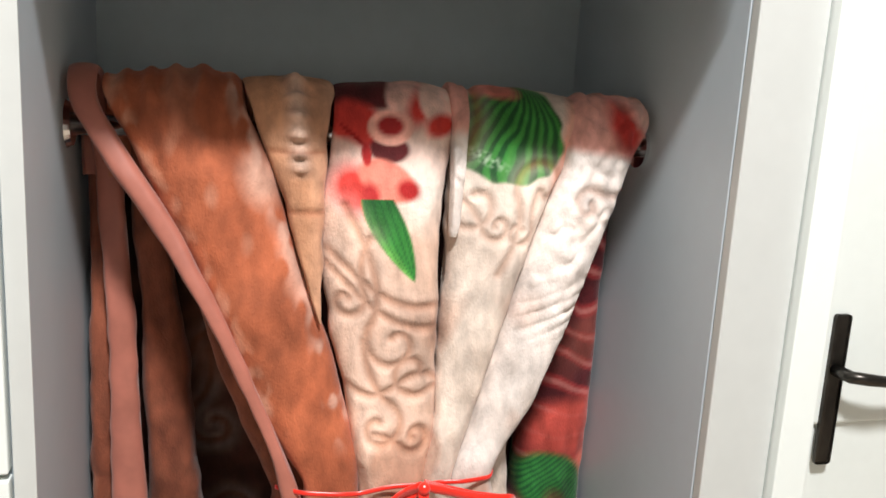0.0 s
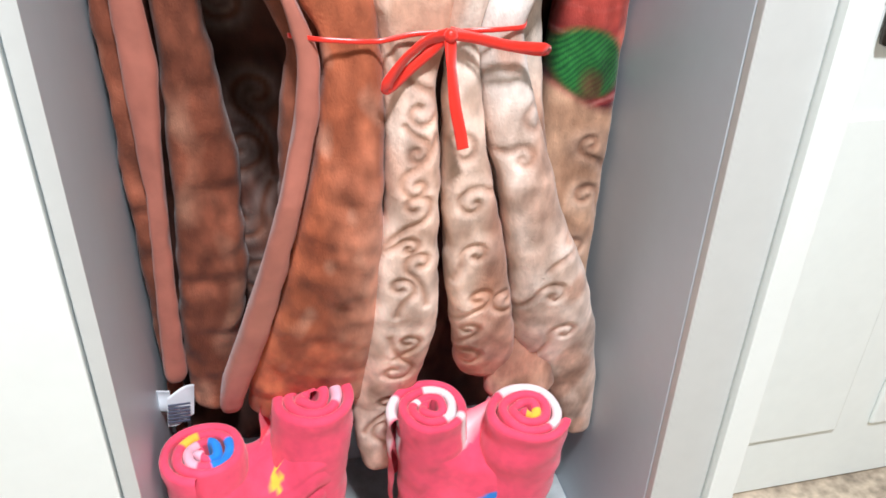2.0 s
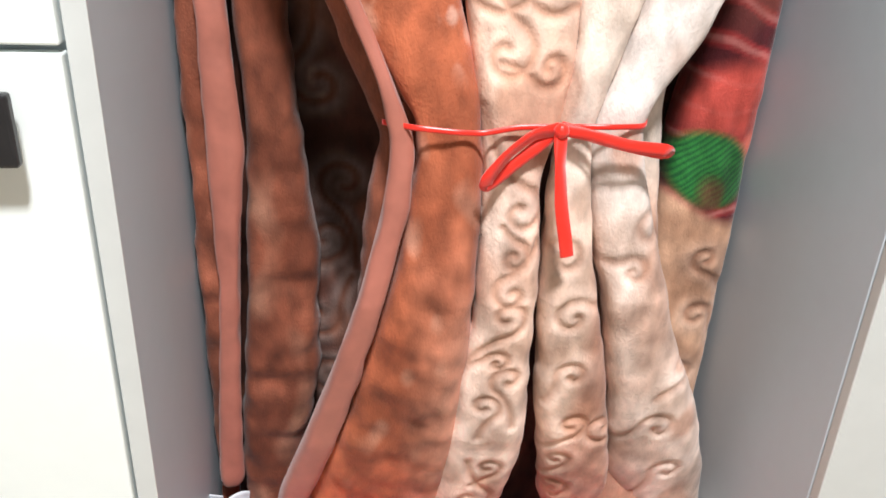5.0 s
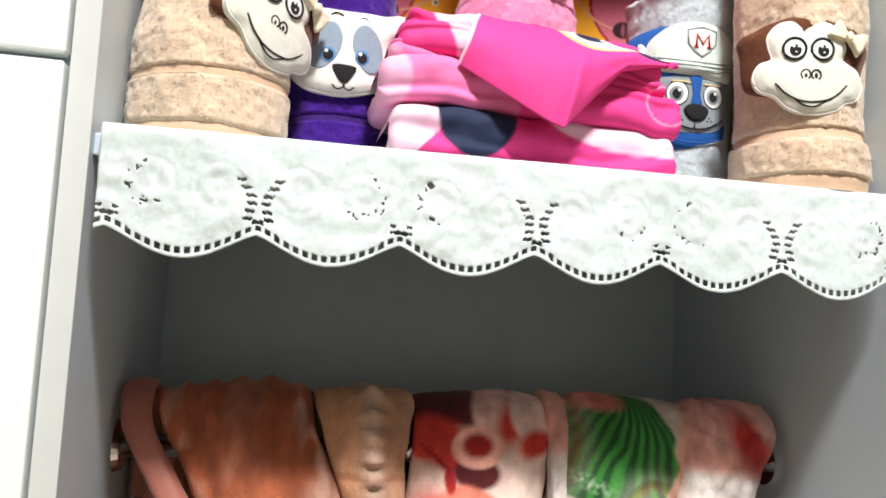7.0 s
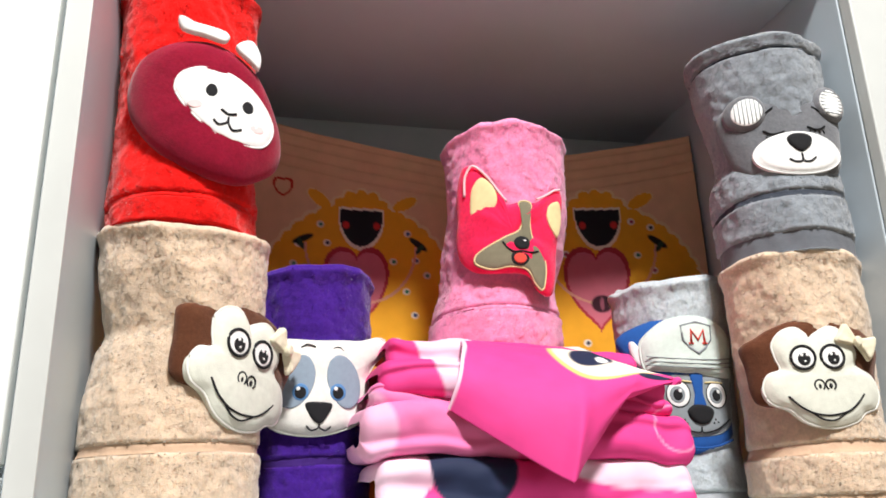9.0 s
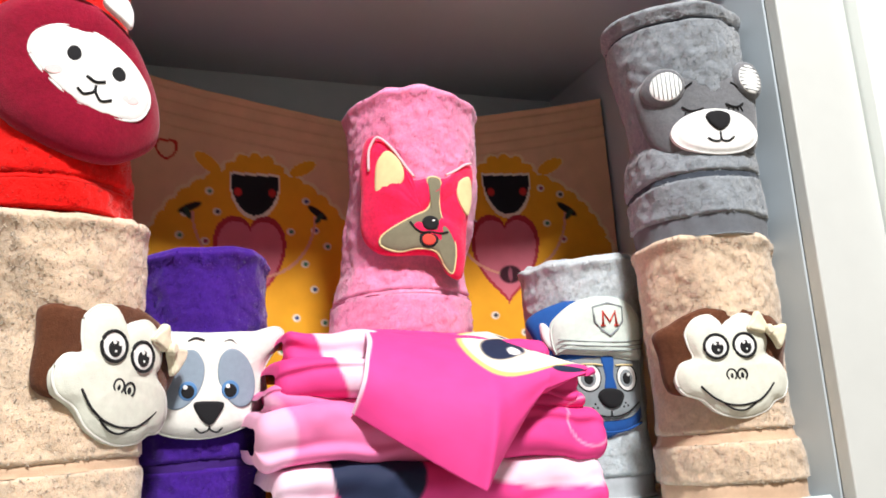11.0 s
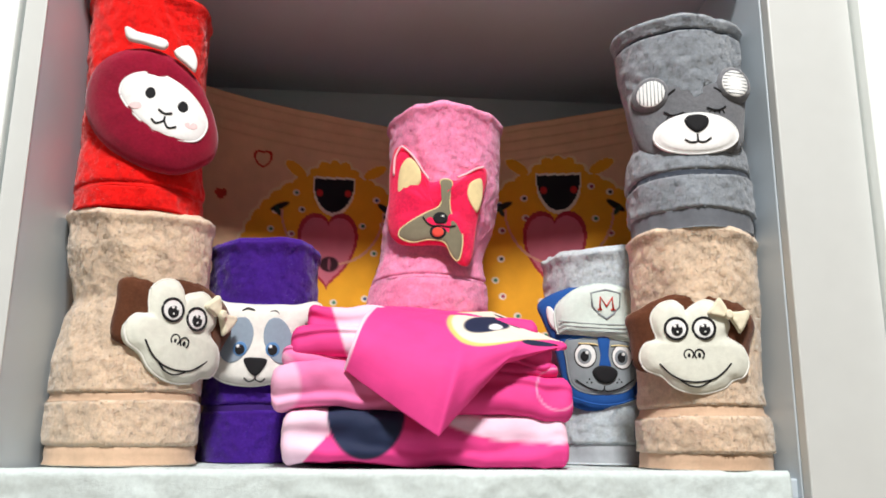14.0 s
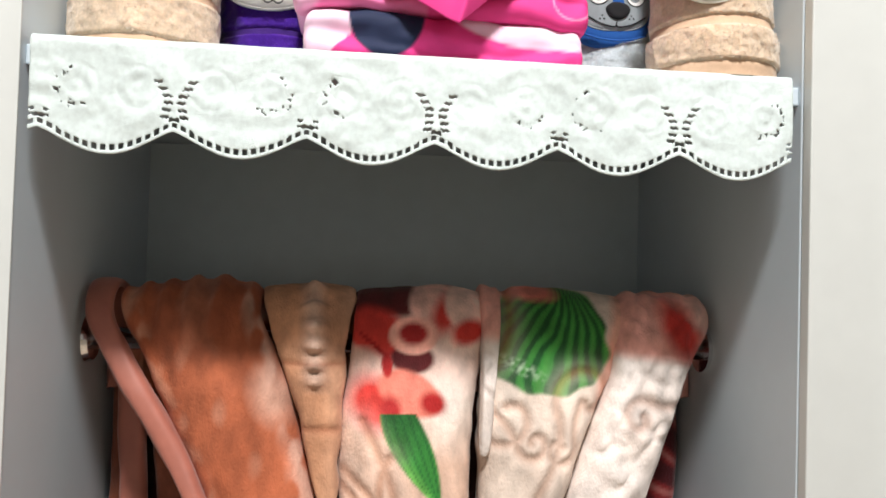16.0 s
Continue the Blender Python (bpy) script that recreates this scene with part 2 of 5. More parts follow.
part("top_panel", box_bm(XL, XR, -0.004, YB, ZT, ZT + 0.018), SHADED_WHITE, ward)
part("cornice", box_bm(XL - 0.017, 0.436, -0.016, 0.0, ZT + 0.02, 2.44), SHADED_WHITE, ward)
part("shelf", box_bm(XL, XR, 0.006, YB, 1.722, 1.740), SHADED_WHITE, ward)
part("shelf_liner", box_bm(XL + 0.002, XR - 0.002, 0.003, YB - 0.002, ZF - 0.004, ZF, 0), LINER, ward, "grey marbled liner on the wardrobe floor")
part("hanging_rod", tube_bm([(XL + 0.002, 0.205, 1.47), (XR - 0.002, 0.205, 1.47)], 0.0125, 20), CHROME, ward, "chrome hanging rod")
for xa, xb in ((XL, XL + 0.006), (XR - 0.006, XR)):
    bm = bmesh.new()
    bmesh.ops.create_cone(bm, cap_ends=True, segments=28, radius1=0.027, radius2=0.024, depth=0.006, matrix=pose((xa + xb) / 2, 0.205, 1.47, 0, 90, 0))
    part("rod_socket", bm, CHROME, ward, "chrome rod socket")

# closed doors of the neighbouring unit
side = thing("wardrobe_unit", (-0.8, 0.2, 0), "closed white glossy wardrobe unit with flat fronts", "wardrobe")
part("carcass", box_bm(-1.32, XL - 0.020, 0.004, YB, 0.0, 2.40), SHADED_WHITE, side)
for z0, z1 in ((0.06, 0.520), (0.526, 1.155), (1.161, 1.788), (1.794, 2.40)):
    for x0, x1 in ((-0.842, XL - 0.021), (-1.31, -0.846)):
        part("front_panel", box_bm(x0, x1, -0.016, 0.002, z0, z1, 0.002), DOOR_PAINT, side)
for x0 in (-0.457,):
    bm = box_bm(x0, x0 + 0.044, -0.042, -0.030, 1.072, 1.130, 0.003)
    part("handle", bm, BLACK_METAL, side, "square black handle")
    part("handle_stem", box_bm(x0 + 0.014, x0 + 0.030, -0.031, -0.015, 1.09, 1.112, 0.001), BLACK_METAL, side)

# room door behind the wardrobe's side
door = tagged(thing("door_1", (0.9, 0.24, 0), "white panelled room door with dark lever handle", "door"), kind="structure")
part("leaf", box_bm(0.560, 1.36, 0.245, 0.285, 0.006, 2.05, 0.003), DOOR_PAINT, door)
for x0, x1 in ((0.66, 0.92), (1.00, 1.26)):
    for z0, z1 in ((0.16, 0.86), (1.04, 1.92)):
        bm = box_bm(x0, x1, 0.236, 0.246, z0, z1, 0.006)
        part("raised_panel", bm, DOOR_PAINT, door)
part("frame", box_bm(0.484, 0.556, 0.222, 0.30, 0.0, 2.10, 0.004), DOOR_PAINT, door)
part("frame", box_bm(1.364, 1.42, 0.222, 0.30, 0.0, 2.10, 0.004), DOOR_PAINT, door)
part("frame", box_bm(0.556, 1.364, 0.222, 0.30, 2.052, 2.10, 0.004), DOOR_PAINT, door)
hd = part("handle_plate", box_bm(0.728, 0.758, 0.230, 0.2355, 0.975, 1.225, 0.006), DARK_BRONZE, door, "dark bronze handle plate")
part("lever", tube_bm([(0.741, 0.232, 1.135), (0.741, 0.195, 1.135), (0.760, 0.186, 1.134), (0.80, 0.184, 1.129), (0.85, 0.186, 1.126)], [0.010, 0.010, 0.010, 0.009, 0.007], 12), DARK_BRONZE, hd, "dark bronze lever")

# ---- the hanging blanket ----
TAN, CREAM, BROWN, MAROON = (0.66, 0.44, 0.335), (0.80, 0.68, 0.61), (0.37, 0.100, 0.044), (0.10, 0.012, 0.014)
RED, SALMON, PINKISH = (0.62, 0.045, 0.035), (0.70, 0.20, 0.15), (0.80, 0.52, 0.45)
GREEN, DARK_GREEN, LIME = (0.035, 0.22, 0.035), (0.008, 0.06, 0.016), (0.16, 0.45, 0.08)
DEEP = (0.075, 0.022, 0.014)


def front_y(z):
    return np.interp(z, [0.3, 0.45, 0.52, 0.6, 0.68, 0.77, 0.88, 1.07, 1.28, 1.42, 1.47], [0.19, 0.175, 0.155, 0.125, 0.1, 0.084, 0.07, 0.09, 0.117, 0.136, 0.15])


def spiral(cx, cz, r, way=1, turn=0.0, tail=1.2):
    """A curl with a sweeping tail, as points in the plane."""
    out = []
    for k in range(90):
        q = k / 89
        a = turn + way * 2 * math.pi * 0.92 * q
        d = r * (1 - 0.80 * q)
        out.append((cx + d * math.cos(a), cz + d * math.sin(a)))
    x0, z0 = out[0]
    tx, tz = -way * math.sin(turn), way * math.cos(turn)
    for k in range(1, 50):
        q = k / 49 * tail * r * 1.6
        out.append((x0 - tx * q + math.cos(turn) * q * q * 9, z0 - tz * q + math.sin(turn) * q * q * 9))
    return np.array(out)


def grooves(x, z, curls, width):
    """How deep each point lies in the pressed curls, 0 to 1."""
    g = np.zeros_like(x)
    for line in curls:
        lo, hi = line.min(0) - 3 * width, line.max(0) + 3 * width
        near = (x > lo[0]) & (x < hi[0]) & (z > lo[1]) & (z < hi[1])
        if near.any():
            d = np.min((x[near][:, None] - line[:, 0]) ** 2 + (z[near][:, None] - line[:, 1]) ** 2, 1)
            g[near] = np.maximum(g[near], np.exp(-d / width ** 2))
    return g


def curl_field(x0, x1, z0, z1, step, seed, size=0.024):
    rnd = random.Random(seed)
    out = []
    z, k = z0, 0
    while z < z1:
        out.append(spiral(x0 + (x1 - x0) * rnd.uniform(0.25, 0.75), z, size * rnd.uniform(0.7, 1.25), 1 if k % 2 else -1, rnd.uniform(0, 6.28), rnd.uniform(0.9, 1.8)))
        z += step * rnd.uniform(0.75, 1.2)
        k += 1
    return out


def pleat(name, rows, paint, parent, material=PLUSH, back=0.0, depth=0.032, over=True, label="", wrinkle=0.004, seed=1, fine=0.0032):
    """One padded fold of a blanket. rows: height, first and last x. over: it runs over the rod and down behind."""
    rows = sorted(rows)
    rz, rl, rr = (np.array([r[k] for r in rows]) for k in range(3))
    low, high = rz[0], min(rz[-1], 1.47) if over else rz[-1]
    zs = np.arange(low, high, fine)
    ys = front_y(zs) if back == 0.0 else np.full_like(zs, back)
    py, pz, ny, nz = [ys], [zs], [np.full_like(zs, -1.0)], [np.zeros_like(zs)]
    if over:
        ph = np.linspace(0, math.pi, 52)
        r0 = 0.205 - (0.150 if back == 0.0 else back)
        py.append(0.205 - r0 * np.cos(ph)), pz.append(1.47 + (r0 + 0.012) * np.sin(ph)), ny.append(-np.cos(ph)), nz.append(np.sin(ph))
        zz = np.arange(1.468, 1.40, -0.012)
        py.append(np.full_like(zz, 0.205 + r0)), pz.append(zz), ny.append(np.ones_like(zz)), nz.append(np.zeros_like(zz))
    py, pz, ny, nz = (np.concatenate(a) for a in (py, pz, ny, nz))
    key = pz.copy()
    top = int(np.argmax(pz))
    key[top:] = pz[top]
    # soften the corners of the outline
    kz = np.linspace(rz[0], max(rz[-1], pz[top]), 160)
    kl, kr = np.interp(kz, rz, rl), np.interp(kz, rz, rr)
    for _ in range(10):
        kl[1:-1] = (kl[:-2] + 2 * kl[1:-1] + kl[2:]) / 4
        kr[1:-1] = (kr[:-2] + 2 * kr[1:-1] + kr[2:]) / 4
    xl, xr = np.interp(key, kz, kl), np.interp(key, kz, kr)
    width = float(np.max(xr - xl))
    nu = int(max(16, width / fine * 1.25))
    A, Z = np.meshgrid(np.linspace(-1.28, 1.28, nu), pz)
    hw, xc = (xr - xl)[:, None] / 2, (xr + xl)[:, None] / 2
    d = np.minimum(hw * 1.0, depth) * (1 - 0.62 * np.clip((key - 1.40) / 0.10, 0, 1))[:, None]
    end = np.clip((pz - low) / 0.022, 0, 1)[:, None]
    end = np.sqrt(1 - (1 - end) ** 2)
    hw = hw * (0.55 + 0.45 * end)
    # a squarer cross section: flat front, rounded sides
    B = np.abs(A)
    past = np.clip(B - 1, 0, 1)
    X = xc + hw * np.sign(A) * np.where(B < 1, 1 - np.clip(1 - B, 0, 1) ** 1.15, 1 - past * 0.8)
    flat = np.where(B < 1, np.clip(1 - B ** 3.0, 0, 1) ** 0.5, -past * 3.0)
    out = d * (flat - 1) - (1 - end) * 0.5 * d
    S = np.arange(len(pz))[:, None] * fine
    rgb, relief = paint(X, np.broadcast_to(np.where(np.arange(len(pz)) > top, 2 * pz[top] - pz, pz)[:, None], X.shape))
    wr = vnoise(X * 18 + seed * 7, S * 9 + X * 6, seed) * wrinkle + vnoise(X * 55, S * 26 + X * 20, seed + 3) * wrinkle * 0.32
    edge = vnoise(np.sign(A) * 3 + seed, S * 42, seed + 9) * 0.0022 + vnoise(np.sign(A) * 5 + seed, S * 11, seed + 5) * 0.004
    X = X + edge * B ** 4 * np.sign(A) * (B < 1.1)
    soft_lump = (np.abs(vnoise(X * 34 + seed, S * 22, seed + 12)) - 0.3) * 0.0016 * (material in (PLUSH,))
    out = out + (relief + wr + soft_lump) * np.clip(1.4 * (1 - B ** 3), 0.1, 1)
    if material in (PLUSH,):
        high = np.broadcast_to(pz[:, None], X.shape)
        lay_of_pile = brushed(X, S + low, seed) * (0.13 + 0.24 * np.clip((1.12 - high) / 0.15, 0, 1))
        rgb = np.clip(rgb * (1 + lay_of_pile[..., None] * np.array([0.85, 1.0, 1.1])), 0.003, 0.9)
    pts = np.stack([X, py[:, None] + ny[:, None] * out, pz[:, None] + nz[:, None] * out], -1)
    return sheet(name, pts, material, parent, label, rgb if material in (PLUSH, FLEECE, COTTON) else None)


def brushed(x, z, seed):
    """Light and dark patches where the pile lies this way or that, -1 to 1."""
    wx = x + 0.012 * vnoise(x * 30 + 5, z * 22, seed + 3)
    wz = z + 0.016 * vnoise(x * 26, z * 20 + 7, seed + 4)
    a = vnoise(wx * 34 + wz * 12, wz * 24 - wx * 16, seed)
    b = vnoise(wx * 85, wz * 55, seed + 1)
    return np.clip(1.9 * a, -1, 1) * 0.75 + 0.25 * b


def tint(x, z, colour, dirt=0.10, seed=3):
    rgb = np.ones(x.shape + (3,)) * np.array(colour)
    w = vnoise(x * 22, z * 14, seed) * dirt + vnoise(x * 80, z * 60, seed + 1) * dirt * 0.5
    return rgb * (1 + w[..., None])


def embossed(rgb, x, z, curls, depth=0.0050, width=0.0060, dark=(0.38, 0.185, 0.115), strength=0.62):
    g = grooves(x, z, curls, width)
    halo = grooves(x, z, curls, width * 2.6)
    # Groove shade and pale rim highlights tinted in with the browner pressed nap.
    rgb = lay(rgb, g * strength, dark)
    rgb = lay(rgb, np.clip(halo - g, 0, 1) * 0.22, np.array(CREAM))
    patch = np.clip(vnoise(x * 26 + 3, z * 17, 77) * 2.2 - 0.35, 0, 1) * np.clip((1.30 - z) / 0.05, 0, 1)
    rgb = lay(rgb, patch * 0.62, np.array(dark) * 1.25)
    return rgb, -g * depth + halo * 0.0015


def paint_brown(x, z):
    rgb = tint(x, z, BROWN, 0.22, 5)
    fade = np.clip((1.0 - z) / 0.35, 0, 1) * np.clip((x + 0.11) / 0.08, 0, 1) * 0.55
    rgb = lay(rgb, fade, TAN)
    pale = np.clip(vnoise(x * 40, z * 22, 21) * 1.6 - 0.75, 0, 1) * 0.6
    rgb = lay(rgb, pale, (0.60, 0.34, 0.24))
    rgb = lay(rgb, spot(x, z, -0.150, 1.42, 0.020, 0.028, 20, 0.5) * 0.6, (0.62, 0.40, 0.31))
    # Paler patches along the right and left edges of the fold.
    right_rim = np.interp(z, [1.08, 1.149, 1.246, 1.339, 1.43, 1.515], [-0.03, -0.047, -0.072, -0.106, -0.135, -0.166])
    right_pale = np.clip(1 - np.abs(right_rim - 0.010 - x) / 0.020, 0, 1) * np.clip(vnoise(x * 90, z * 55, 63) * 2.2 + 0.1, 0, 1) * np.clip((z - 1.10) / 0.05, 0, 1)
    rgb = lay(rgb, right_pale * 0.75, (0.66, 0.42, 0.33))
    left_rim = np.interp(z, [1.08, 1.246, 1.43, 1.515], [-0.115, -0.190, -0.280, -0.322])
    left_pale = np.clip(1 - np.abs(x - left_rim - 0.012) / 0.018, 0, 1) * np.clip(vnoise(x * 120, z * 70, 64) * 2.0, 0, 1) * np.clip((z - 1.12) / 0.05, 0, 1)
    rgb = lay(rgb, left_pale * 0.55, (0.56, 0.30, 0.20))
    tucks = np.clip(np.sin(x * 230 + 1.5 * vnoise(x * 20, z * 6, 65)), -0.6, 1) * np.clip((z - 1.46) / 0.05, 0, 1) * 0.0035
    ridges = np.clip(vnoise(x * 30 + z * 20, z * 34, 8), -1, 1)
    low = np.clip((0.98 - z) / 0.1, 0, 1)
    return rgb, ridges * 0.0030 * (0.15 + low) - pale * 0.001 + tucks


def paint_narrow(x, z):
    rgb = tint(x, z, (0.55, 0.27, 0.15), 0.15, 6)
    bead = np.exp(-((x + 0.112 - (1.53 - z) * 0.06) / 0.011) ** 2) * np.clip((z - 1.42) / 0.02, 0, 1)
    rgb = lay(rgb, bead * 0.8, (0.70, 0.50, 0.40))
    rgb = lay(rgb, np.clip((x + 0.10) / 0.05, 0, 1) * 0.5, TAN)
    g = np.exp(-((z - 1.452) / 0.003) ** 2) + np.exp(-((z - 1.385) / 0.004) ** 2)
    rgb = lay(rgb, np.clip(g, 0, 1) * 0.4, BROWN)
    return rgb, bead * (0.008 + 0.006 * np.sin(z * 330)) - g * 0.003


CURLS_FLOWER = [spiral(-0.052, 1.284, 0.022, -1, 0.4, 1.6), spiral(0.005, 1.235, 0.036, 1, 2.6, 1.8), spiral(-0.012, 1.135, 0.030, -1, 1.0, 1.5),
                spiral(0.032, 1.122, 0.020, 1, 3.9, 1.2), spiral(0.028, 1.20, 0.03, -1, 5.2, 1.5)]
CURLS_FLOWER += [np.array([(-0.075 + 0.15 * q, 1.345 - 0.06 * q - 0.03 * math.sin(3 * q)) for q in np.linspace(0, 1, 120)]),
                 np.array([(-0.075 + 0.15 * q, 1.328 - 0.07 * q - 0.03 * math.sin(3 * q)) for q in np.linspace(0, 1, 120)]),
                 np.array([(-0.05 + 0.11 * q, 1.185 - 0.012 * math.sin(6 * q)) for q in np.linspace(0, 1, 90)])]
CURLS_FLOWER += [spiral(0.005, 0.890, 0.021, 1, 2.0, 1.4), spiral(0.012, 0.775, 0.021, -1, 4.0, 1.6), spiral(-0.012, 0.735, 0.020, 1, 5.5, 1.2), spiral(0.010, 0.980, 0.026, -1, 1.2, 1.9)]
CURLS_FLOWER += curl_field(-0.06, 0.03, 0.40, 0.70, 0.085, 12, 0.027) + curl_field(-0.02, 0.03, 0.80, 0.97, 0.08, 4, 0.020)


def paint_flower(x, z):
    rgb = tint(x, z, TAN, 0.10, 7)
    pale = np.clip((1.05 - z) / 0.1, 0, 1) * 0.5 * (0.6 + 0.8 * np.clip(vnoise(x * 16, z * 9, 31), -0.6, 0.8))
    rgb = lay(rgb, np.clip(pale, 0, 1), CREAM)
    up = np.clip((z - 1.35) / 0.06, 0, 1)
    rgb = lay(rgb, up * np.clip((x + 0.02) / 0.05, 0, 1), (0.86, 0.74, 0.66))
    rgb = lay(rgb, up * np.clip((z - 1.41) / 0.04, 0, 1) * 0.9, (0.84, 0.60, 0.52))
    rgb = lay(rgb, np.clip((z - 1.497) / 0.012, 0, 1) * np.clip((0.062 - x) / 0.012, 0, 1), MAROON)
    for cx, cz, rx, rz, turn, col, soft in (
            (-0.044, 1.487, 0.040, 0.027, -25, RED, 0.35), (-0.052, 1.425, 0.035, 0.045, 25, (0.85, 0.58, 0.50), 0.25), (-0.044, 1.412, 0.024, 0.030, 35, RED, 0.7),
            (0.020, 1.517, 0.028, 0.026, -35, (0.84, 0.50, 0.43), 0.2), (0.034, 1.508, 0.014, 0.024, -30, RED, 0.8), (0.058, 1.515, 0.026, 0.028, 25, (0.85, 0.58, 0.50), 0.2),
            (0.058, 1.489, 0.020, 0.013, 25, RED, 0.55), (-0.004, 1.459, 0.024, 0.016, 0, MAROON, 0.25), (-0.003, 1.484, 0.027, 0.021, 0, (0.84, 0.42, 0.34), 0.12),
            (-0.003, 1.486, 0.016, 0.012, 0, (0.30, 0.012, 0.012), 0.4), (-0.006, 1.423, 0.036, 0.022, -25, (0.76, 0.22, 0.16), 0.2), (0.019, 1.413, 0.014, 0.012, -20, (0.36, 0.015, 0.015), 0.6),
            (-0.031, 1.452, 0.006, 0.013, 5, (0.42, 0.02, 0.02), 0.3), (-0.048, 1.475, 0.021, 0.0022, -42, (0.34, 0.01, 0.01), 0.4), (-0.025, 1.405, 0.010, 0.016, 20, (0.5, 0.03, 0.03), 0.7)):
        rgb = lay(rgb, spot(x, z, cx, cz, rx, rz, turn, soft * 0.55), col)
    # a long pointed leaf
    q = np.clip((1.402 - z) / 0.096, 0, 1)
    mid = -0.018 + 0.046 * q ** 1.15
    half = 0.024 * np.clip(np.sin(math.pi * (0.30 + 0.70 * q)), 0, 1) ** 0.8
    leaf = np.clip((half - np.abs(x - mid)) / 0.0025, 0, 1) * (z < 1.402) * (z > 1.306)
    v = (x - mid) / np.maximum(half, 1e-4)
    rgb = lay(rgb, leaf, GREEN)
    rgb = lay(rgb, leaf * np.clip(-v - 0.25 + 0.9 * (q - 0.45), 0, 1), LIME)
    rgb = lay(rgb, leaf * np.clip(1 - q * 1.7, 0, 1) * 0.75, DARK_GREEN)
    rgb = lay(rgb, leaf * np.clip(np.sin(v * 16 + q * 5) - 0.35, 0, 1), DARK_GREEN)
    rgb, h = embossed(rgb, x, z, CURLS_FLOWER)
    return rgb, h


CURLS_LEAF = [spiral(0.128, 1.372, 0.019, 1, 3.4, 1.4), spiral(0.155, 1.366, 0.019, -1, 0.2, 1.4), spiral(0.10, 1.40, 0.045, 1, 2.2, 1.4), spiral(0.19, 1.42, 0.040, -1, 3.5, 1.2)]
CURLS_LEAF += [spiral(0.075, 0.86, 0.024, 1, 1.0), spiral(0.085, 0.78, 0.020, -1, 3.3), spiral(0.095, 0.70, 0.022, 1, 5.0), spiral(0.06, 0.93, 0.02, -1, 2.0)] + curl_field(0.06, 0.16, 0.56, 0.70, 0.07, 3, 0.026)


def paint_leaf(x, z):
    rgb = tint(x, z, (0.68, 0.56, 0.475), 0.10, 9)
    low = np.clip((1.04 - z) / 0.08, 0, 1)
    rgb = lay(rgb, low * 0.75, TAN)
    rgb = lay(rgb, low * np.clip((x - 0.085) / 0.02, 0, 1) * np.clip((0.98 - z) / 0.1, 0, 1) * 0.5, BROWN)
    rgb = lay(rgb, np.clip((x - 0.205 - (z - 1.47) * 0.25) / 0.012, 0, 1) * np.clip((z - 1.40) / 0.03, 0, 1), (0.70, 0.36, 0.27))
    bx, bz = (x - 0.146) / 0.069, (z - 1.482) / 0.058
    ang = np.arctan2(bz, bx)
    r = (np.abs(bx) ** 2.7 + np.abs(bz) ** 2.7) ** (1 / 2.7) * (1 + 0.03 * np.sin(5 * ang) + 0.03 * np.sin(11 * ang + 1))
    leaf = np.clip((1.02 - r) / 0.07, 0, 1)
    rgb = lay(rgb, leaf, GREEN)
    va, vr = np.arctan2(z - 1.560, x - 0.168), np.hypot(x - 0.168, z - 1.560)
    fan = np.sin(va * 40 + 55 * vr + 3.6 * vnoise(x * 34, z * 34, 4)) + 0.2
    rgb = lay(rgb, leaf * np.clip(fan * 1.6, 0, 1) * 0.9, DARK_GREEN)
    rgb = lay(rgb, leaf * np.clip(-fan - 0.35, 0, 1) * np.clip(0.6 + bx * 0.5, 0.1, 1) * 0.45, LIME)
    rgb = lay(rgb, leaf * np.clip(-bx - 0.35, 0, 1) * 0.9, DARK_GREEN)
    foam = spot(x, z, 0.115, 1.452, 0.022, 0.006, -25, 0.6) * np.clip(vnoise(x * 300, z * 300, 6) + 0.4, 0, 1)
    rgb = lay(rgb, leaf * foam * 0.8, (0.45, 0.62, 0.42))
    rgb = lay(rgb, spot(x, z, 0.128, 1.534, 0.030, 0.012, -8, 0.3), SALMON)
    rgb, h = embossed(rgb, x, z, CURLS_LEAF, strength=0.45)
    return rgb, h


CURLS_WHITE = [spiral(0.245, 1.40, 0.02, 1, 1.1), spiral(0.15, 0.96, 0.024, 1, 0.2, 1.8), spiral(0.135, 0.915, 0.016, -1, 2.0), spiral(0.22, 0.78, 0.02, 1, 5.0), spiral(0.205, 0.69, 0.024, -1, 2.8)] + curl_field(0.17, 0.29, 0.44, 0.68, 0.085, 31, 0.030)


def paint_white(x, z):
    rgb = tint(x, z, (0.70, 0.615, 0.565), 0.09, 11)
    low = np.clip((1.03 - z) / 0.08, 0, 1)
    rgb = lay(rgb, low * 0.5, TAN)
    rgb = lay(rgb, np.clip((0.60 - z) / 0.15, 0, 1) * 0.4, (0.5, 0.28, 0.17))
    top = np.clip((z - 1.455 + 0.10 * (x - 0.29)) / 0.012, 0, 1)
    rgb = lay(rgb, top * 0.85, (0.72, 0.30, 0.24))
    rgb = lay(rgb, spot(x, z, 0.300, 1.495, 0.020, 0.035, 25, 0.4), RED)
    rgb = lay(rgb, spot(x, z, 0.332, 1.455, 0.016, 0.020, 0, 0.4), (0.60, 0.05, 0.04))
    rgb = lay(rgb, spot(x, z, 0.335, 1.515, 0.022, 0.02, -30, 0.4) * 0.8, PINKISH)
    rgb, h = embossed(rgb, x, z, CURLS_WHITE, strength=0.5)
    ridge = np.clip(np.sin(z * 420 - x * 160), 0, 1) * np.exp(-((z - 1.27) / 0.03) ** 2)
    lump = np.abs(vnoise(x * 60, z * 60, 14)) * np.clip((z - 1.25) / 0.05, 0, 1)
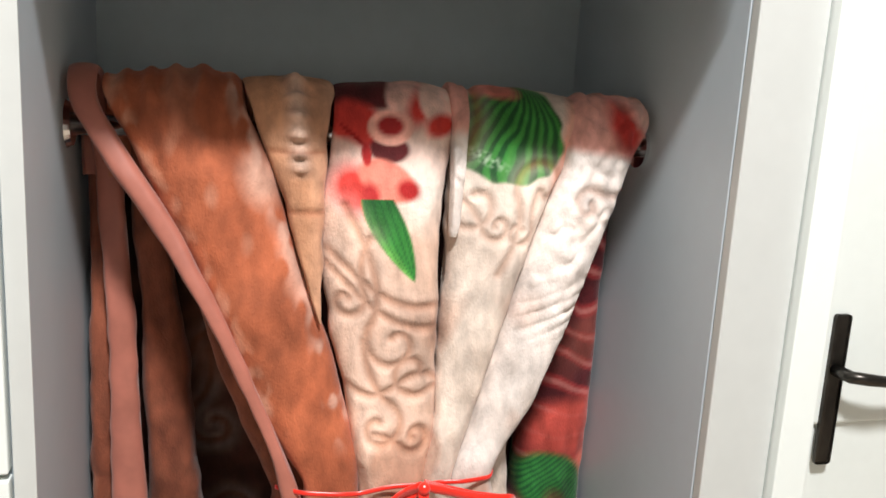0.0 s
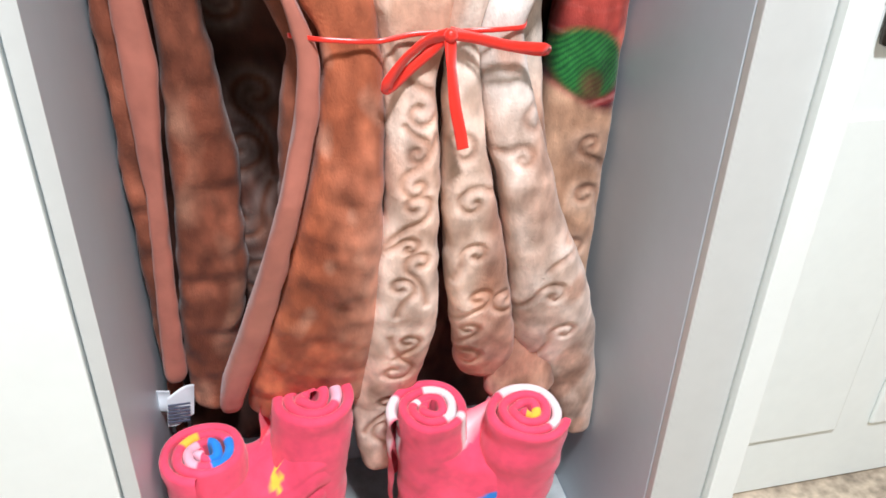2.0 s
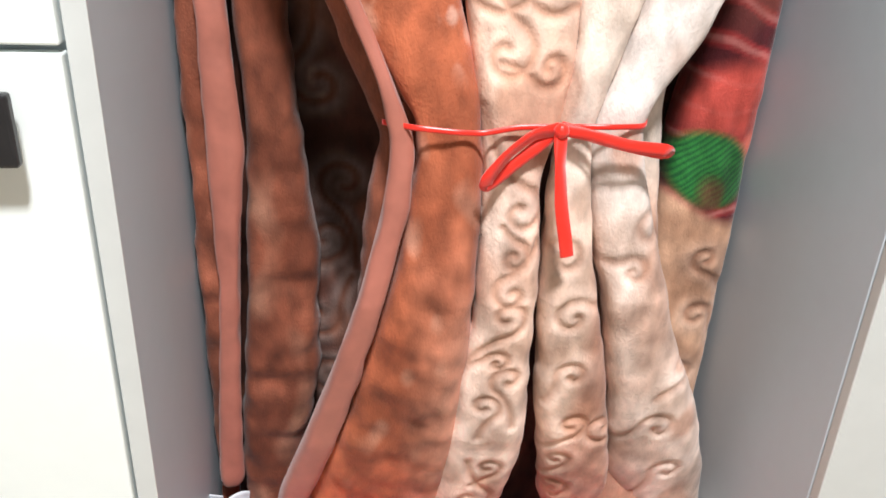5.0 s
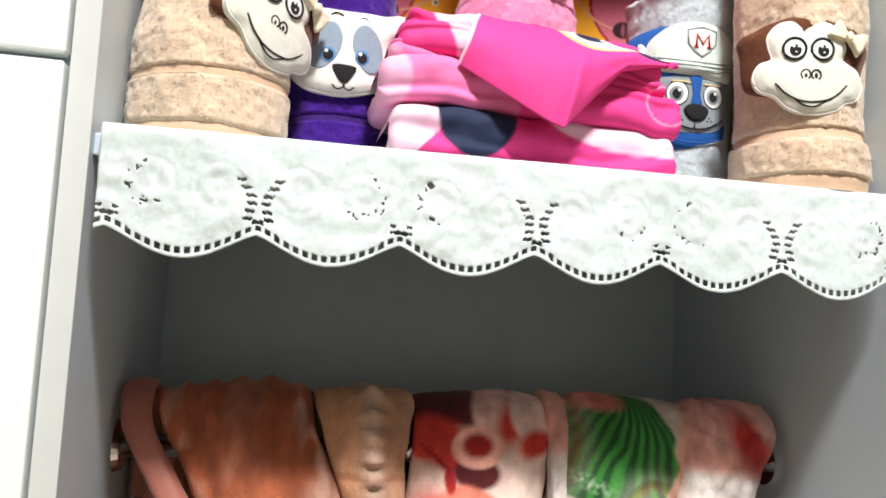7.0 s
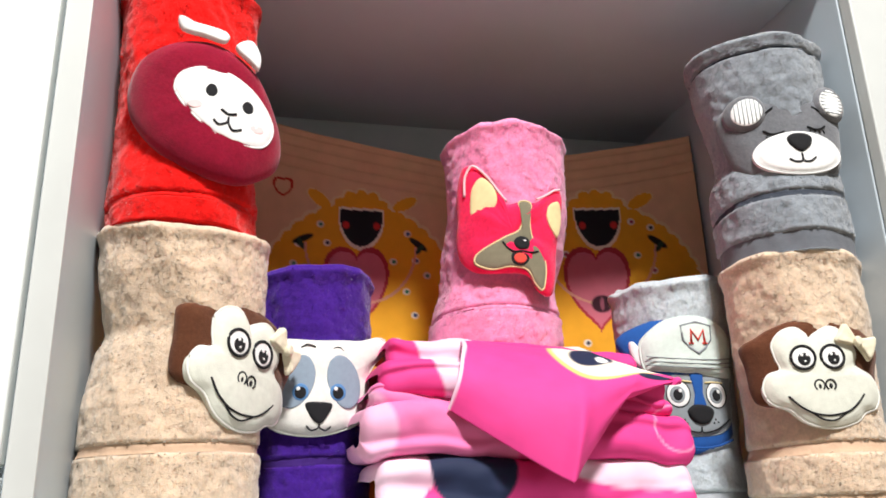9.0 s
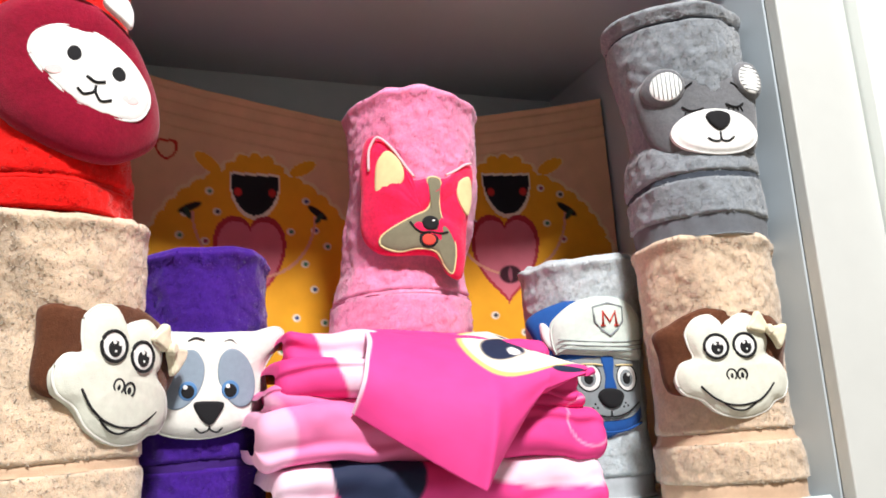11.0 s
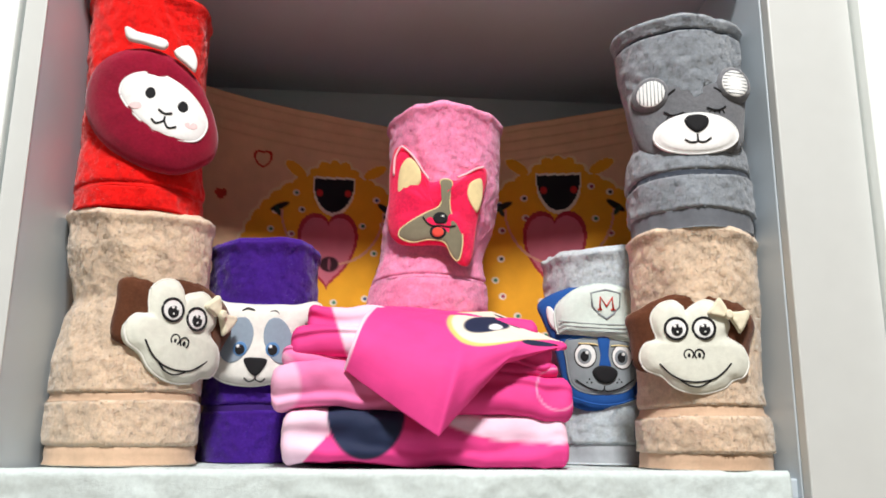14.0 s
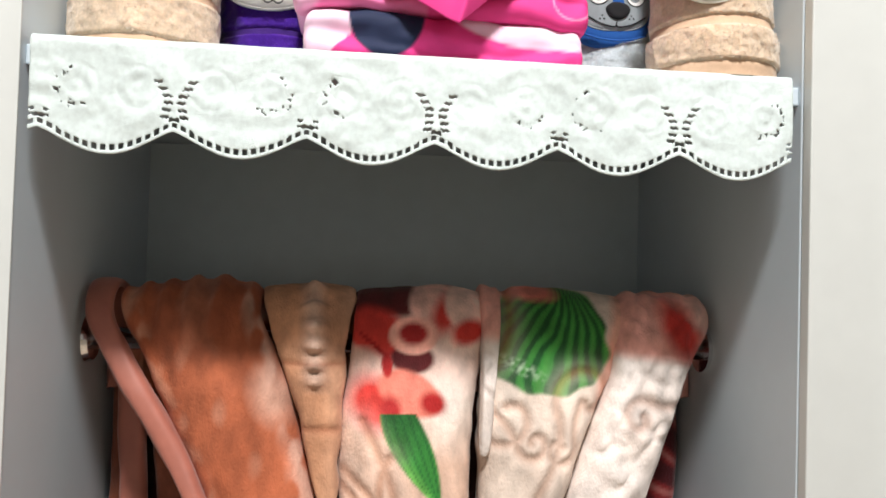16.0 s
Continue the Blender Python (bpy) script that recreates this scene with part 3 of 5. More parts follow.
    return rgb, h - ridge * 0.003 + lump * 0.007


CURLS_RED = curl_field(0.24, 0.33, 0.50, 0.86, 0.08, 17, 0.024)


def paint_red(x, z):
    rgb = tint(x, z, (0.085, 0.008, 0.012), 0.3, 13)
    wave = np.sin(z * 150 + 2.8 * vnoise(x * 22, z * 14, 18) + x * 30)
    rgb = lay(rgb, np.clip(wave * 2.4 - 0.2, 0, 1) * 0.9, (0.26, 0.022, 0.024))
    rgb = lay(rgb, np.clip(wave * 5 - 3.9, 0, 1) * 0.6, (0.50, 0.19, 0.17))
    rgb = lay(rgb, spot(x, z, 0.320, 1.055, 0.09, 0.045, 10, 0.3) * 0.85, (0.50, 0.07, 0.05))
    low = np.clip((0.915 - z + 0.05 * vnoise(x * 14, z * 3, 3)) / 0.02, 0, 1)
    rgb = lay(rgb, low, (0.52, 0.30, 0.19))
    rgb = lay(rgb, spot(x, z, 0.352, 0.985, 0.032, 0.034, 0, 0.2), (0.66, 0.13, 0.08))
    leaf = spot(x, z, 0.285, 0.965, 0.058, 0.045, -32, 0.12)
    rgb = lay(rgb, leaf, (0.02, 0.14, 0.025))
    rgb = lay(rgb, leaf * np.clip(np.sin((x * 0.8 - z) * 700 + 2.5 * vnoise(x * 40, z * 40, 6)) + 0.4, 0, 1), DARK_GREEN)
    rgb, h = embossed(rgb, x, z, CURLS_RED, dark=(0.12, 0.03, 0.02), strength=0.4)
    return rgb, h


CURLS_DARK = curl_field(-0.26, -0.12, 0.5, 1.3, 0.11, 23, 0.035)


# Rear layer: the deep shade between folds is put into this near-black brown.
def paint_shaded_back(x, z):
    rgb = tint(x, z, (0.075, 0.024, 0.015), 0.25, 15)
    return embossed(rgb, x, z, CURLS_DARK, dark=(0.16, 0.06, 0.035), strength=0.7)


# Inner folds: blanket brown darkened in colour for the shade they hang in.
def paint_shaded_brown(x, z):
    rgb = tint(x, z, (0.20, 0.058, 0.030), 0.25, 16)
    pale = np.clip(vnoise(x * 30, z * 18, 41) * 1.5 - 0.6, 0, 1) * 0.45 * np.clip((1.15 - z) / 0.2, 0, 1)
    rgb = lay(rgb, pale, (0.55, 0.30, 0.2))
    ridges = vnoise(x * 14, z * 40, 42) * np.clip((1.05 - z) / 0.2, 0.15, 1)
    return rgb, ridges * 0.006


def paint_none(x, z):
    return None, vnoise(x * 20, z * 18, 44) * 0.002


blanket = thing("blanket", (0, 0.2, 1.47), "floral plush blanket in brown, cream and red, hung over a rod", "blanket")
pleat("back_layer", [(0.26, -0.345, 0.340), (0.8, -0.345, 0.342), (1.50, -0.345, 0.342)], paint_shaded_back, blanket, back=0.335, depth=0.05, over=False, wrinkle=0.012, seed=40, fine=0.005)
pleat("left_fold", [(0.30, -0.352, -0.335), (0.60, -0.352, -0.318), (0.86, -0.352, -0.318), (1.06, -0.352, -0.318), (1.30, -0.350, -0.312), (1.49, -0.348, -0.300)], paint_shaded_brown, blanket, back=0.262, depth=0.02, over=False, seed=50)
pleat("inner_fold", [(0.42, -0.312, -0.248), (0.52, -0.318, -0.240), (0.66, -0.306, -0.206), (0.84, -0.290, -0.200), (1.0, -0.284, -0.216), (1.2, -0.288, -0.234), (1.345, -0.296, -0.256), (1.48, -0.30, -0.262)], paint_shaded_brown, blanket, back=0.252, depth=0.035, over=False, seed=52, wrinkle=0.006)
pleat("binding", [(0.50, -0.345, -0.314), (0.60, -0.342, -0.312), (0.82, -0.326, -0.298), (1.0, -0.326, -0.284), (1.2, -0.327, -0.292), (1.393, -0.334, -0.304), (1.47, -0.34, -0.31)], paint_none, blanket, SATIN, back=0.240, depth=0.012, over=False, seed=53, label="dusty rose satin binding")
pleat("right_fold", [(0.45, 0.262, 0.330), (0.60, 0.250, 0.336), (0.80, 0.225, 0.342), (1.0, 0.235, 0.343), (1.2, 0.270, 0.344), (1.46, 0.280, 0.344)], paint_red, blanket, back=0.252, depth=0.045, over=False, seed=54, label="dark red printed fold with a green leaf", wrinkle=0.008)
pleat("side_fold", [(0.45, 0.135, 0.255), (0.75, 0.130, 0.225), (0.95, 0.128, 0.190), (1.08, 0.10, 0.175), (1.2, 0.12, 0.19)], paint_leaf, blanket, back=0.150, depth=0.03, over=False, seed=55)
pleat("side_fold", [(0.60, -0.190, -0.10), (0.80, -0.160, -0.095), (0.95, -0.148, -0.09), (1.04, -0.128, -0.08), (1.10, -0.155, -0.08), (1.2, -0.195, -0.10), (1.30, -0.225, -0.12)], paint_shaded_brown, blanket, back=0.128, depth=0.03, over=False, seed=56)
pleat("brown_fold", [(0.46, -0.23, -0.046), (0.529, -0.226, -0.043), (0.654, -0.196, -0.035), (0.702, -0.175, -0.033), (0.838, -0.138, -0.03), (0.945, -0.108, -0.028), (1.023, -0.1, -0.028), (1.068, -0.098, -0.034), (1.082, -0.107, -0.03), (1.149, -0.15, -0.047), (1.246, -0.189, -0.072), (1.339, -0.231, -0.106), (1.43, -0.278, -0.135), (1.515, -0.322, -0.166)], paint_brown, blanket, seed=60, depth=0.040, wrinkle=0.006)
pleat("narrow_fold", [(1.26, -0.084, -0.080), (1.295, -0.096, -0.080), (1.34, -0.110, -0.080), (1.402, -0.124, -0.078), (1.463, -0.149, -0.073), (1.527, -0.168, -0.064)], paint_narrow, blanket, seed=61, depth=0.026)
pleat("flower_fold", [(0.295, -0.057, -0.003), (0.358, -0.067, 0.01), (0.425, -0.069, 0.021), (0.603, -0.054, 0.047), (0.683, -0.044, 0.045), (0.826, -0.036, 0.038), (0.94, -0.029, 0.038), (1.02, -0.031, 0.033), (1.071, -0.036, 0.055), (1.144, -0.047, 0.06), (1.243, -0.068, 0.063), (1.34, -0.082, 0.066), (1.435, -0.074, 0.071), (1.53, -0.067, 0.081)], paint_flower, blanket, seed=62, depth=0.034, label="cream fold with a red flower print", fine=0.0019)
pleat("ridge_fold", [(1.36, 0.068, 0.080), (1.44, 0.070, 0.090), (1.55, 0.072, 0.098)], paint_white, blanket, seed=68, depth=0.016)
pleat("leaf_fold", [(0.493, 0.1, 0.19), (0.582, 0.078, 0.174), (0.725, 0.052, 0.144), (0.817, 0.044, 0.122), (0.936, 0.037, 0.094), (1.017, 0.041, 0.084), (1.062, 0.042, 0.078), (1.139, 0.061, 0.107), (1.24, 0.064, 0.141), (1.34, 0.069, 0.178), (1.44, 0.075, 0.219), (1.545, 0.088, 0.245)], paint_leaf, blanket, seed=63, depth=0.034, label="cream fold with a green leaf print", fine=0.0019)
pleat("white_fold", [(0.307, 0.301, 0.347), (0.358, 0.281, 0.348), (0.447, 0.237, 0.345), (0.589, 0.163, 0.303), (0.721, 0.143, 0.254), (0.8, 0.124, 0.214), (0.93, 0.097, 0.168), (1.013, 0.082, 0.142), (1.068, 0.07, 0.131), (1.076, 0.078, 0.13), (1.134, 0.102, 0.181), (1.237, 0.139, 0.23), (1.341, 0.178, 0.272), (1.445, 0.216, 0.312), (1.515, 0.232, 0.344)], paint_white, blanket, seed=64, depth=0.042, label="cream and salmon fold")
pleat("front_binding", [(0.493, -0.27, -0.233), (0.569, -0.258, -0.215), (0.699, -0.215, -0.172), (0.809, -0.178, -0.145), (0.902, -0.151, -0.122), (0.98, -0.131, -0.104), (1.043, -0.122, -0.097), (1.07, -0.126, -0.104), (1.115, -0.138, -0.122), (1.246, -0.197, -0.178), (1.37, -0.268, -0.239), (1.457, -0.326, -0.296), (1.505, -0.35, -0.321)], paint_none, blanket, SATIN, seed=65, depth=0.020, label="dusty rose satin binding", wrinkle=0.002)


# ---- ribbon ----
def band(name, path, width, parent, thick=0.0012, lean=None):
    """A flat ribbon along a path of points; lean: degrees by which its width turns from upright."""
    rnd = np.array(path, float)
    t = np.linspace(0, len(rnd) - 1, 14 * (len(rnd) - 1) + 1)
    P = np.stack([np.interp(t, np.arange(len(rnd)), rnd[:, k]) for k in range(3)], 1)
    for _ in range(12):
        P[1:-1] = (P[:-2] + 2 * P[1:-1] + P[2:]) / 4
    ang = np.radians(np.interp(t, np.arange(len(rnd)), lean if lean else [0] * len(rnd)))
    D = np.gradient(P, axis=0)
    D /= np.linalg.norm(D, axis=1)[:, None]
    out = np.array([0, -1, 0])
    side_v = np.cross(D, out)
    side_v /= np.linalg.norm(side_v, axis=1)[:, None] + 1e-9
    nrm = np.cross(side_v, D)
    w = side_v * np.cos(ang)[:, None] + nrm * np.sin(ang)[:, None]
    n2 = np.cross(w, D)
    ring = [P + w * width / 2 + n2 * thick / 2, P + w * width * 0.2 + n2 * (thick / 2 + width * 0.06), P - w * width / 2 + n2 * thick / 2, P - w * width / 2 - n2 * thick / 2, P - w * width * 0.2 - n2 * (thick / 2 - width * 0.06), P + w * width / 2 - n2 * thick / 2]
    return sheet(name, np.stack(ring, 1), RIBBON, parent, around=True, close=(0, -1))


bow = thing("ribbon", (0.039, 0.075, 1.07), "narrow red satin ribbon tied in a bow round the blanket", "ribbon")
band("waist_band", [(-0.130, 0.106, 1.068), (-0.10, 0.083, 1.069), (-0.06, 0.079, 1.066), (-0.035, 0.082, 1.064), (0.0, 0.078, 1.072), (0.04, 0.076, 1.073), (0.062, 0.080, 1.072), (0.09, 0.076, 1.073), (0.128, 0.086, 1.071), (0.142, 0.125, 1.07)], 0.0055, bow)
band("bow_loop", [(0.038, 0.076, 1.071), (0.012, 0.068, 1.068), (-0.012, 0.064, 1.050), (-0.031, 0.062, 1.026), (-0.032, 0.066, 1.016), (-0.022, 0.070, 1.020), (-0.004, 0.072, 1.036), (0.018, 0.074, 1.054), (0.038, 0.078, 1.070)], 0.013, bow, lean=[0, 25, 30, 10, 0, -10, -10, 5, 0])
band("bow_loop", [(0.040, 0.076, 1.071), (0.070, 0.062, 1.068), (0.105, 0.056, 1.060), (0.140, 0.058, 1.056), (0.147, 0.064, 1.052), (0.138, 0.068, 1.050), (0.10, 0.068, 1.058), (0.068, 0.072, 1.066), (0.040, 0.078, 1.072)], 0.0125, bow, lean=[0, -20, -10, 0, 0, 0, 10, 10, 0])
band("ribbon_tail", [(0.039, 0.072, 1.070), (0.038, 0.058, 1.040), (0.041, 0.050, 1.000), (0.048, 0.046, 0.965), (0.051, 0.046, 0.949)], 0.0135, bow, lean=[0, 30, 10, -5, 0])
bm = bmesh.new()
bmesh.ops.create_uvsphere(bm, u_segments=14, v_segments=10, radius=0.0075, matrix=Matrix.Translation((0.039, 0.070, 1.071)))
part("knot", bm, RIBBON, bow)

# ---- care label at the hem ----
LABEL_CLOTH = plain("label_cloth", (0.72, 0.74, 0.78), 0.4, 0.1, 0.1)
INK = plain("label_ink", (0.10, 0.11, 0.16), 0.6, 0.1, 0.1)
care = thing("care_label", (-0.33, 0.21, 0.47), "small white fabric care label on the blanket hem", "label")
gu, gv = np.meshgrid(np.linspace(-1, 1, 12), np.linspace(-1, 1, 12))
pts = np.stack([-0.326 + 0.020 * gu + 0.004 * gv, 0.212 + 0.006 * np.sin(gu * 2 + gv), 0.482 + 0.030 * gv + 0.007 * gu], -1)
tag = sheet("tag", np.concatenate([pts, pts[::-1] + np.array([0, 0.0012, 0])], 0), LABEL_CLOTH, care)
for k in range(6):
    q = -0.75 + 0.22 * k
    part("print_line", box_bm(-0.344 + 0.004 * q, -0.312 + 0.004 * q, 0.203, 0.2045, 0.482 + 0.03 * q - 0.0015, 0.482 + 0.03 * q + 0.0015, 0), INK, tag)
pts = np.stack([-0.350 + 0.012 * gu, 0.216 - 0.012 * gu * 0.4 + 0.002 * np.sin(3 * gv), 0.492 + 0.020 * gv + 0.002 * gu], -1)
sheet("clear_sleeve", np.concatenate([pts, pts[::-1] + np.array([0, 0.0012, 0])], 0), LABEL_CLOTH, care)


# ---- rolled pink throws on the wardrobe floor ----
HOT, HOT_WHITE = (0.82, 0.075, 0.15), (0.84, 0.74, 0.76)


def rolled_throw(place, turn, rolls, label, marks, stripe, body_rows, seed):
    """A throw rolled from both ends and stood upright: two scrolls above one wrapped body."""
    cx, cy = place
    top = thing("rolled_throw", (cx, cy, ZF), label, "blanket", "rolled throws")
    ca, sa = math.cos(radians(turn)), math.sin(radians(turn))
    th = np.linspace(0, 2 * math.pi, 150, endpoint=False)
    zs = np.linspace(0, 1, 120)
    bz, bw, bd, bx = (np.array([r[k] for r in body_rows]) for k in range(4))
    H = bz[-1]
    Z = zs * H
    w, d, sx = np.interp(Z, bz, bw), np.interp(Z, bz, bd), np.interp(Z, bz, bx)
    for arr in (w, d, sx):
        for _ in range(6):
            arr[1:-1] = (arr[:-2] + 2 * arr[1:-1] + arr[2:]) / 4
    edge = np.sqrt(np.clip(1 - (1 - np.clip((H - Z) / 0.03, 0, 1)) ** 2, 0, 1)) * 0.45 + 0.55
    foot = np.sqrt(np.clip(1 - (1 - np.clip(Z / 0.015, 0, 1)) ** 2, 0, 1)) * 0.08 + 0.92
    T, ZZ = np.meshgrid(th, Z)
    ex = 0.8
    U = np.sign(np.cos(T)) * np.abs(np.cos(T)) ** ex * (w * edge * foot)[:, None]
    V = np.sign(np.sin(T)) * np.abs(np.sin(T)) ** ex * (d * edge * foot)[:, None]
    # sagging wraps: slanted ridges round the body
    ph = ZZ * 165 + 1.8 * np.sin(T + seed) + 3.2 * vnoise(T * 1.3 + seed, ZZ * 16, seed)
    rid = (np.abs(np.sin(ph * 0.5)) ** 0.5 - 0.7) * 0.008 * np.clip(vnoise(T * 1.5, ZZ * 9, seed + 2) + 0.75, 0.1, 1) + vnoise(T * 2.5, ZZ * 26, seed + 4) * 0.0045 + vnoise(T * 7, ZZ * 70, seed + 5) * 0.0012
    nn = np.sqrt(U * U + V * V) + 1e-6
    U, V = U + U / nn * rid, V + V / nn * rid
    U = U + sx[:, None]
    lobe = np.exp(-((np.abs(np.cos(T)) ** ex - 0.62) / 0.34) ** 2)
    climb = np.clip(ZZ / H, 0, 1) ** 3
    V = V * (1 - 0.20 * (1 - lobe) * climb)
    X, Y = cx + U * ca - V * sa, cy + U * sa + V * ca
    ZZ = ZZ + (0.052 * lobe - 0.010) * climb
    rgb = tint(X, ZZ, HOT, 0.12, seed)
    P = np.stack([X, Y, ZZ + ZF], -1)
    front = V < 0.01
    for kind, mx, mz, rx, rz, ang, col in marks:
        m = spot(X, ZZ + ZF, mx, mz, rx, rz, ang, 0.10) if kind == "spot" else np.zeros_like(X)
        if kind == "band":
            m = np.clip((rz - np.abs(ZZ + ZF - mz - ang * (X - mx))) / 0.003, 0, 1) * (np.abs(X - mx) < rx)
        if kind == "star":
            an = np.arctan2(ZZ + ZF - mz, X - mx)
            rr = np.hypot(X - mx, ZZ + ZF - mz)
            m = (rr < rx * (0.62 + 0.38 * np.cos(5 * (an - 1.57)))).astype(float)
        rgb = lay(rgb, m * front, col)
    body = sheet("body", P, FLEECE, top, colour=rgb, around=True, close=(0, -1))
    for (rx0, ry0, rad, z0, z1, lx, ly, phase, white) in rolls:
        # scroll: a thick sheet wound up, seen from above as a spiral
        turns = 3.4
        t = np.linspace(0, 1, 170)
        rr = 0.006 + (rad - 0.006) * t
        an = phase + 2 * math.pi * turns * t
        half = (rad - 0.006) / turns * 0.46
        h = z1 - z0
        # the cross section of the sheet: up its outside, over the rounded rim, down its inside
        sec = [(half, 0.0)] + [(half, h * q) for q in np.linspace(0.06, 1 - half / h, 20)] + [(half * math.cos(q), h - half + half * math.sin(q)) for q in np.linspace(0.2, math.pi - 0.2, 9)] + [(-half, h * q) for q in np.linspace(1 - half / h, 0.4, 8)]
        so, sz = np.array([s[0] for s in sec]), np.array([s[1] for s in sec])
        RR = rr[None, :] + so[:, None] + 0.002 * vnoise(np.broadcast_to(an * 1.3, (len(sec), 170)), np.broadcast_to(sz[:, None] * 30, (len(sec), 170)), seed + 7)
        AA = np.broadcast_to(an, RR.shape)
        lift = (1 - t)[None, :] * 0.004 * np.sin(an * 2)[None, :]
        wob = 0.003 * vnoise(AA * 0.9, np.broadcast_to(sz[:, None] * 44, RR.shape), seed + 8) * t[None, :]
        XX = rx0 + (RR + wob) * np.cos(AA) + lx * sz[:, None] / h
        YY = ry0 + (RR + wob) * np.sin(AA) + ly * sz[:, None] / h
        ZZ2 = z0 + sz[:, None] + lift * (sz[:, None] > h * 0.7)
        col = tint(XX, YY, HOT, 0.12, seed + 1)
        for t0, t1, c, a0, a1 in white:
            turned = np.degrees(an) % 360
            m = ((t > t0) & (t < t1) & ((turned - a0) % 360 < a1 - a0)).astype(float)
            col = lay(col, np.broadcast_to(m[None, :] * (sz[:, None] > h * 0.55), XX.shape), c)
        sheet("scroll", np.stack([XX, YY, ZZ2], -1), FLEECE, top, colour=col)
    return top, body


BLUE, YELLOW, PALE_PINK = (0.03, 0.23, 0.72), (0.85, 0.55, 0.06), (0.82, 0.45, 0.55)
def letter_bars(x0, z0, x1, z1, count, tall):
    """A slanting row of white strokes where unreadable lettering stands."""
    out = []
    for k in range(count):
        q = k / (count - 1)
        bx, bz = x0 + (x1 - x0) * q, z0 + (z1 - z0) * q
        out.append(("spot", bx, bz, 0.0026, tall, -22, HOT_WHITE))
        if k % 3 != 2:
            out.append(("spot", bx + 0.006, bz + tall * (0.75 if k % 2 else -0.75), 0.0075, 0.0026, 28, HOT_WHITE))
    return out


left_throw, left_body = rolled_throw((-0.215, 0.128), 14, [(-0.283, 0.100, 0.057, 0.30, 0.500, -0.004, -0.004, 2.0, [(0.05, 0.52, BLUE, -70, 80), (0.05, 0.50, PALE_PINK, 120, 250), (0.40, 0.62, YELLOW, 110, 190)]), (-0.162, 0.140, 0.064, 0.30, 0.530, 0.026, 0.006, 0.4, [(0.30, 0.36, YELLOW, 90, 200), (0.55, 0.66, PALE_PINK, -80, 20)])],
             "hot pink printed fleece throw rolled up and stood on end", [("star", -0.198, 0.428, 0.017, 0, 0, YELLOW)] + letter_bars(-0.178, 0.282, -0.112, 0.338, 6, 0.018) + letter_bars(-0.205, 0.188, -0.098, 0.252, 9, 0.020), None,
             [(0.0, 0.132, 0.085, 0.014), (0.10, 0.124, 0.082, 0.010), (0.20, 0.106, 0.078, 0.002), (0.26, 0.102, 0.076, -0.002), (0.30, 0.114, 0.078, -0.004), (0.33, 0.124, 0.078, -0.004), (0.352, 0.120, 0.072, -0.002)], 71)
right_throw, right_body = rolled_throw((0.108, 0.135), -8, [(0.040, 0.138, 0.058, 0.30, 0.500, -0.004, -0.018, 1.0, [(0.35, 0.62, HOT_WHITE, -60, 150), (0.80, 1.0, HOT_WHITE, 150, 330)]), (0.166, 0.112, 0.060, 0.30, 0.500, 0.012, -0.026, 3.2, [(0.05, 0.14, YELLOW, 0, 360), (0.62, 0.84, HOT_WHITE, -60, 150)])],
             "hot pink and white fleece throw rolled up and stood on end", [("spot", 0.050, 0.452, 0.085, 0.019, -6, HOT_WHITE), ("spot", 0.125, 0.350, 0.020, 0.012, 22, BLUE), ("band", 0.0, 0.275, 0.075, 0.022, -0.75, PALE_PINK), ("band", 0.01, 0.240, 0.085, 0.006, -0.75, YELLOW), ("band", 0.0, 0.192, 0.06, 0.012, -0.9, HOT_WHITE), ("band", 0.20, 0.125, 0.06, 0.008, 0.2, YELLOW)], None,
             [(0.0, 0.138, 0.090, 0.004), (0.08, 0.136, 0.088, 0.004), (0.18, 0.122, 0.082, 0.006), (0.26, 0.112, 0.078, 0.006), (0.30, 0.120, 0.078, 0.004), (0.33, 0.128, 0.078, 0.002), (0.352, 0.124, 0.072, 0.002)], 83)
part("cord", tube_bm([(-0.335, 0.035, ZF + 0.006), (-0.332, 0.034, ZF + 0.06), (-0.338, 0.045, ZF + 0.12), (-0.330, 0.060, ZF + 0.16)], 0.004, 8), RIBBON, left_throw, "thin red tie cord")


# ---- lace cloth on the shelf ----
SHELF = 1.747
lace = thing("lace_runner", (0, 0.1, SHELF), "white lace shelf runner with a scalloped hanging edge", "cloth")
nx, nyy = 36, 24
gx, gy = np.meshgrid(np.linspace(-0.350, 0.338, nx), np.linspace(0.0, YB - 0.02, nyy))
gz = SHELF - 0.0015 + 0.0012 * vnoise(gx * 30, gy * 30, 3)
low = np.full_like(gz, 1.7405)
sheet("top_cloth", np.concatenate([np.stack([gx, gy, gz], -1), np.stack([gx, gy, low], -1)[::-1]], 0), LACE_TOP, lace)
STEP = 0.0015
lx = np.arange(-0.3495, 0.3385, STEP)
lv = np.arange(0, 62)
LX, LV = np.meshgrid(lx, lv)
near = (LX + 0.0012) / 0.1136
phase = near - np.floor(near)
arch = (0.5 - 0.5 * np.cos(2 * math.pi * phase)) ** 0.62
drop_len = 0.080 + 0.021 * arch
Zl = SHELF - drop_len * (LV / lv[-1])
fold = 0.0035 * np.sin(LX * 27 + 0.7) * LV / lv[-1] + 0.0015 * vnoise(LX * 40, LV * 0.1, 5)
round_y = 0.004 * np.clip(1 - LV / 4.0, 0, 1) ** 2
Yl = -0.004 - fold * 0.8 + round_y
deep = (SHELF - Zl)
edge_d = drop_len - deep
hole = (edge_d > 0.0042) & (edge_d < 0.0086) & (np.mod(LX, 0.0075) > 0.0030)
alt = np.floor(near + 0.5).astype(int)
off = LX - (alt * 0.1136 - 0.0012)
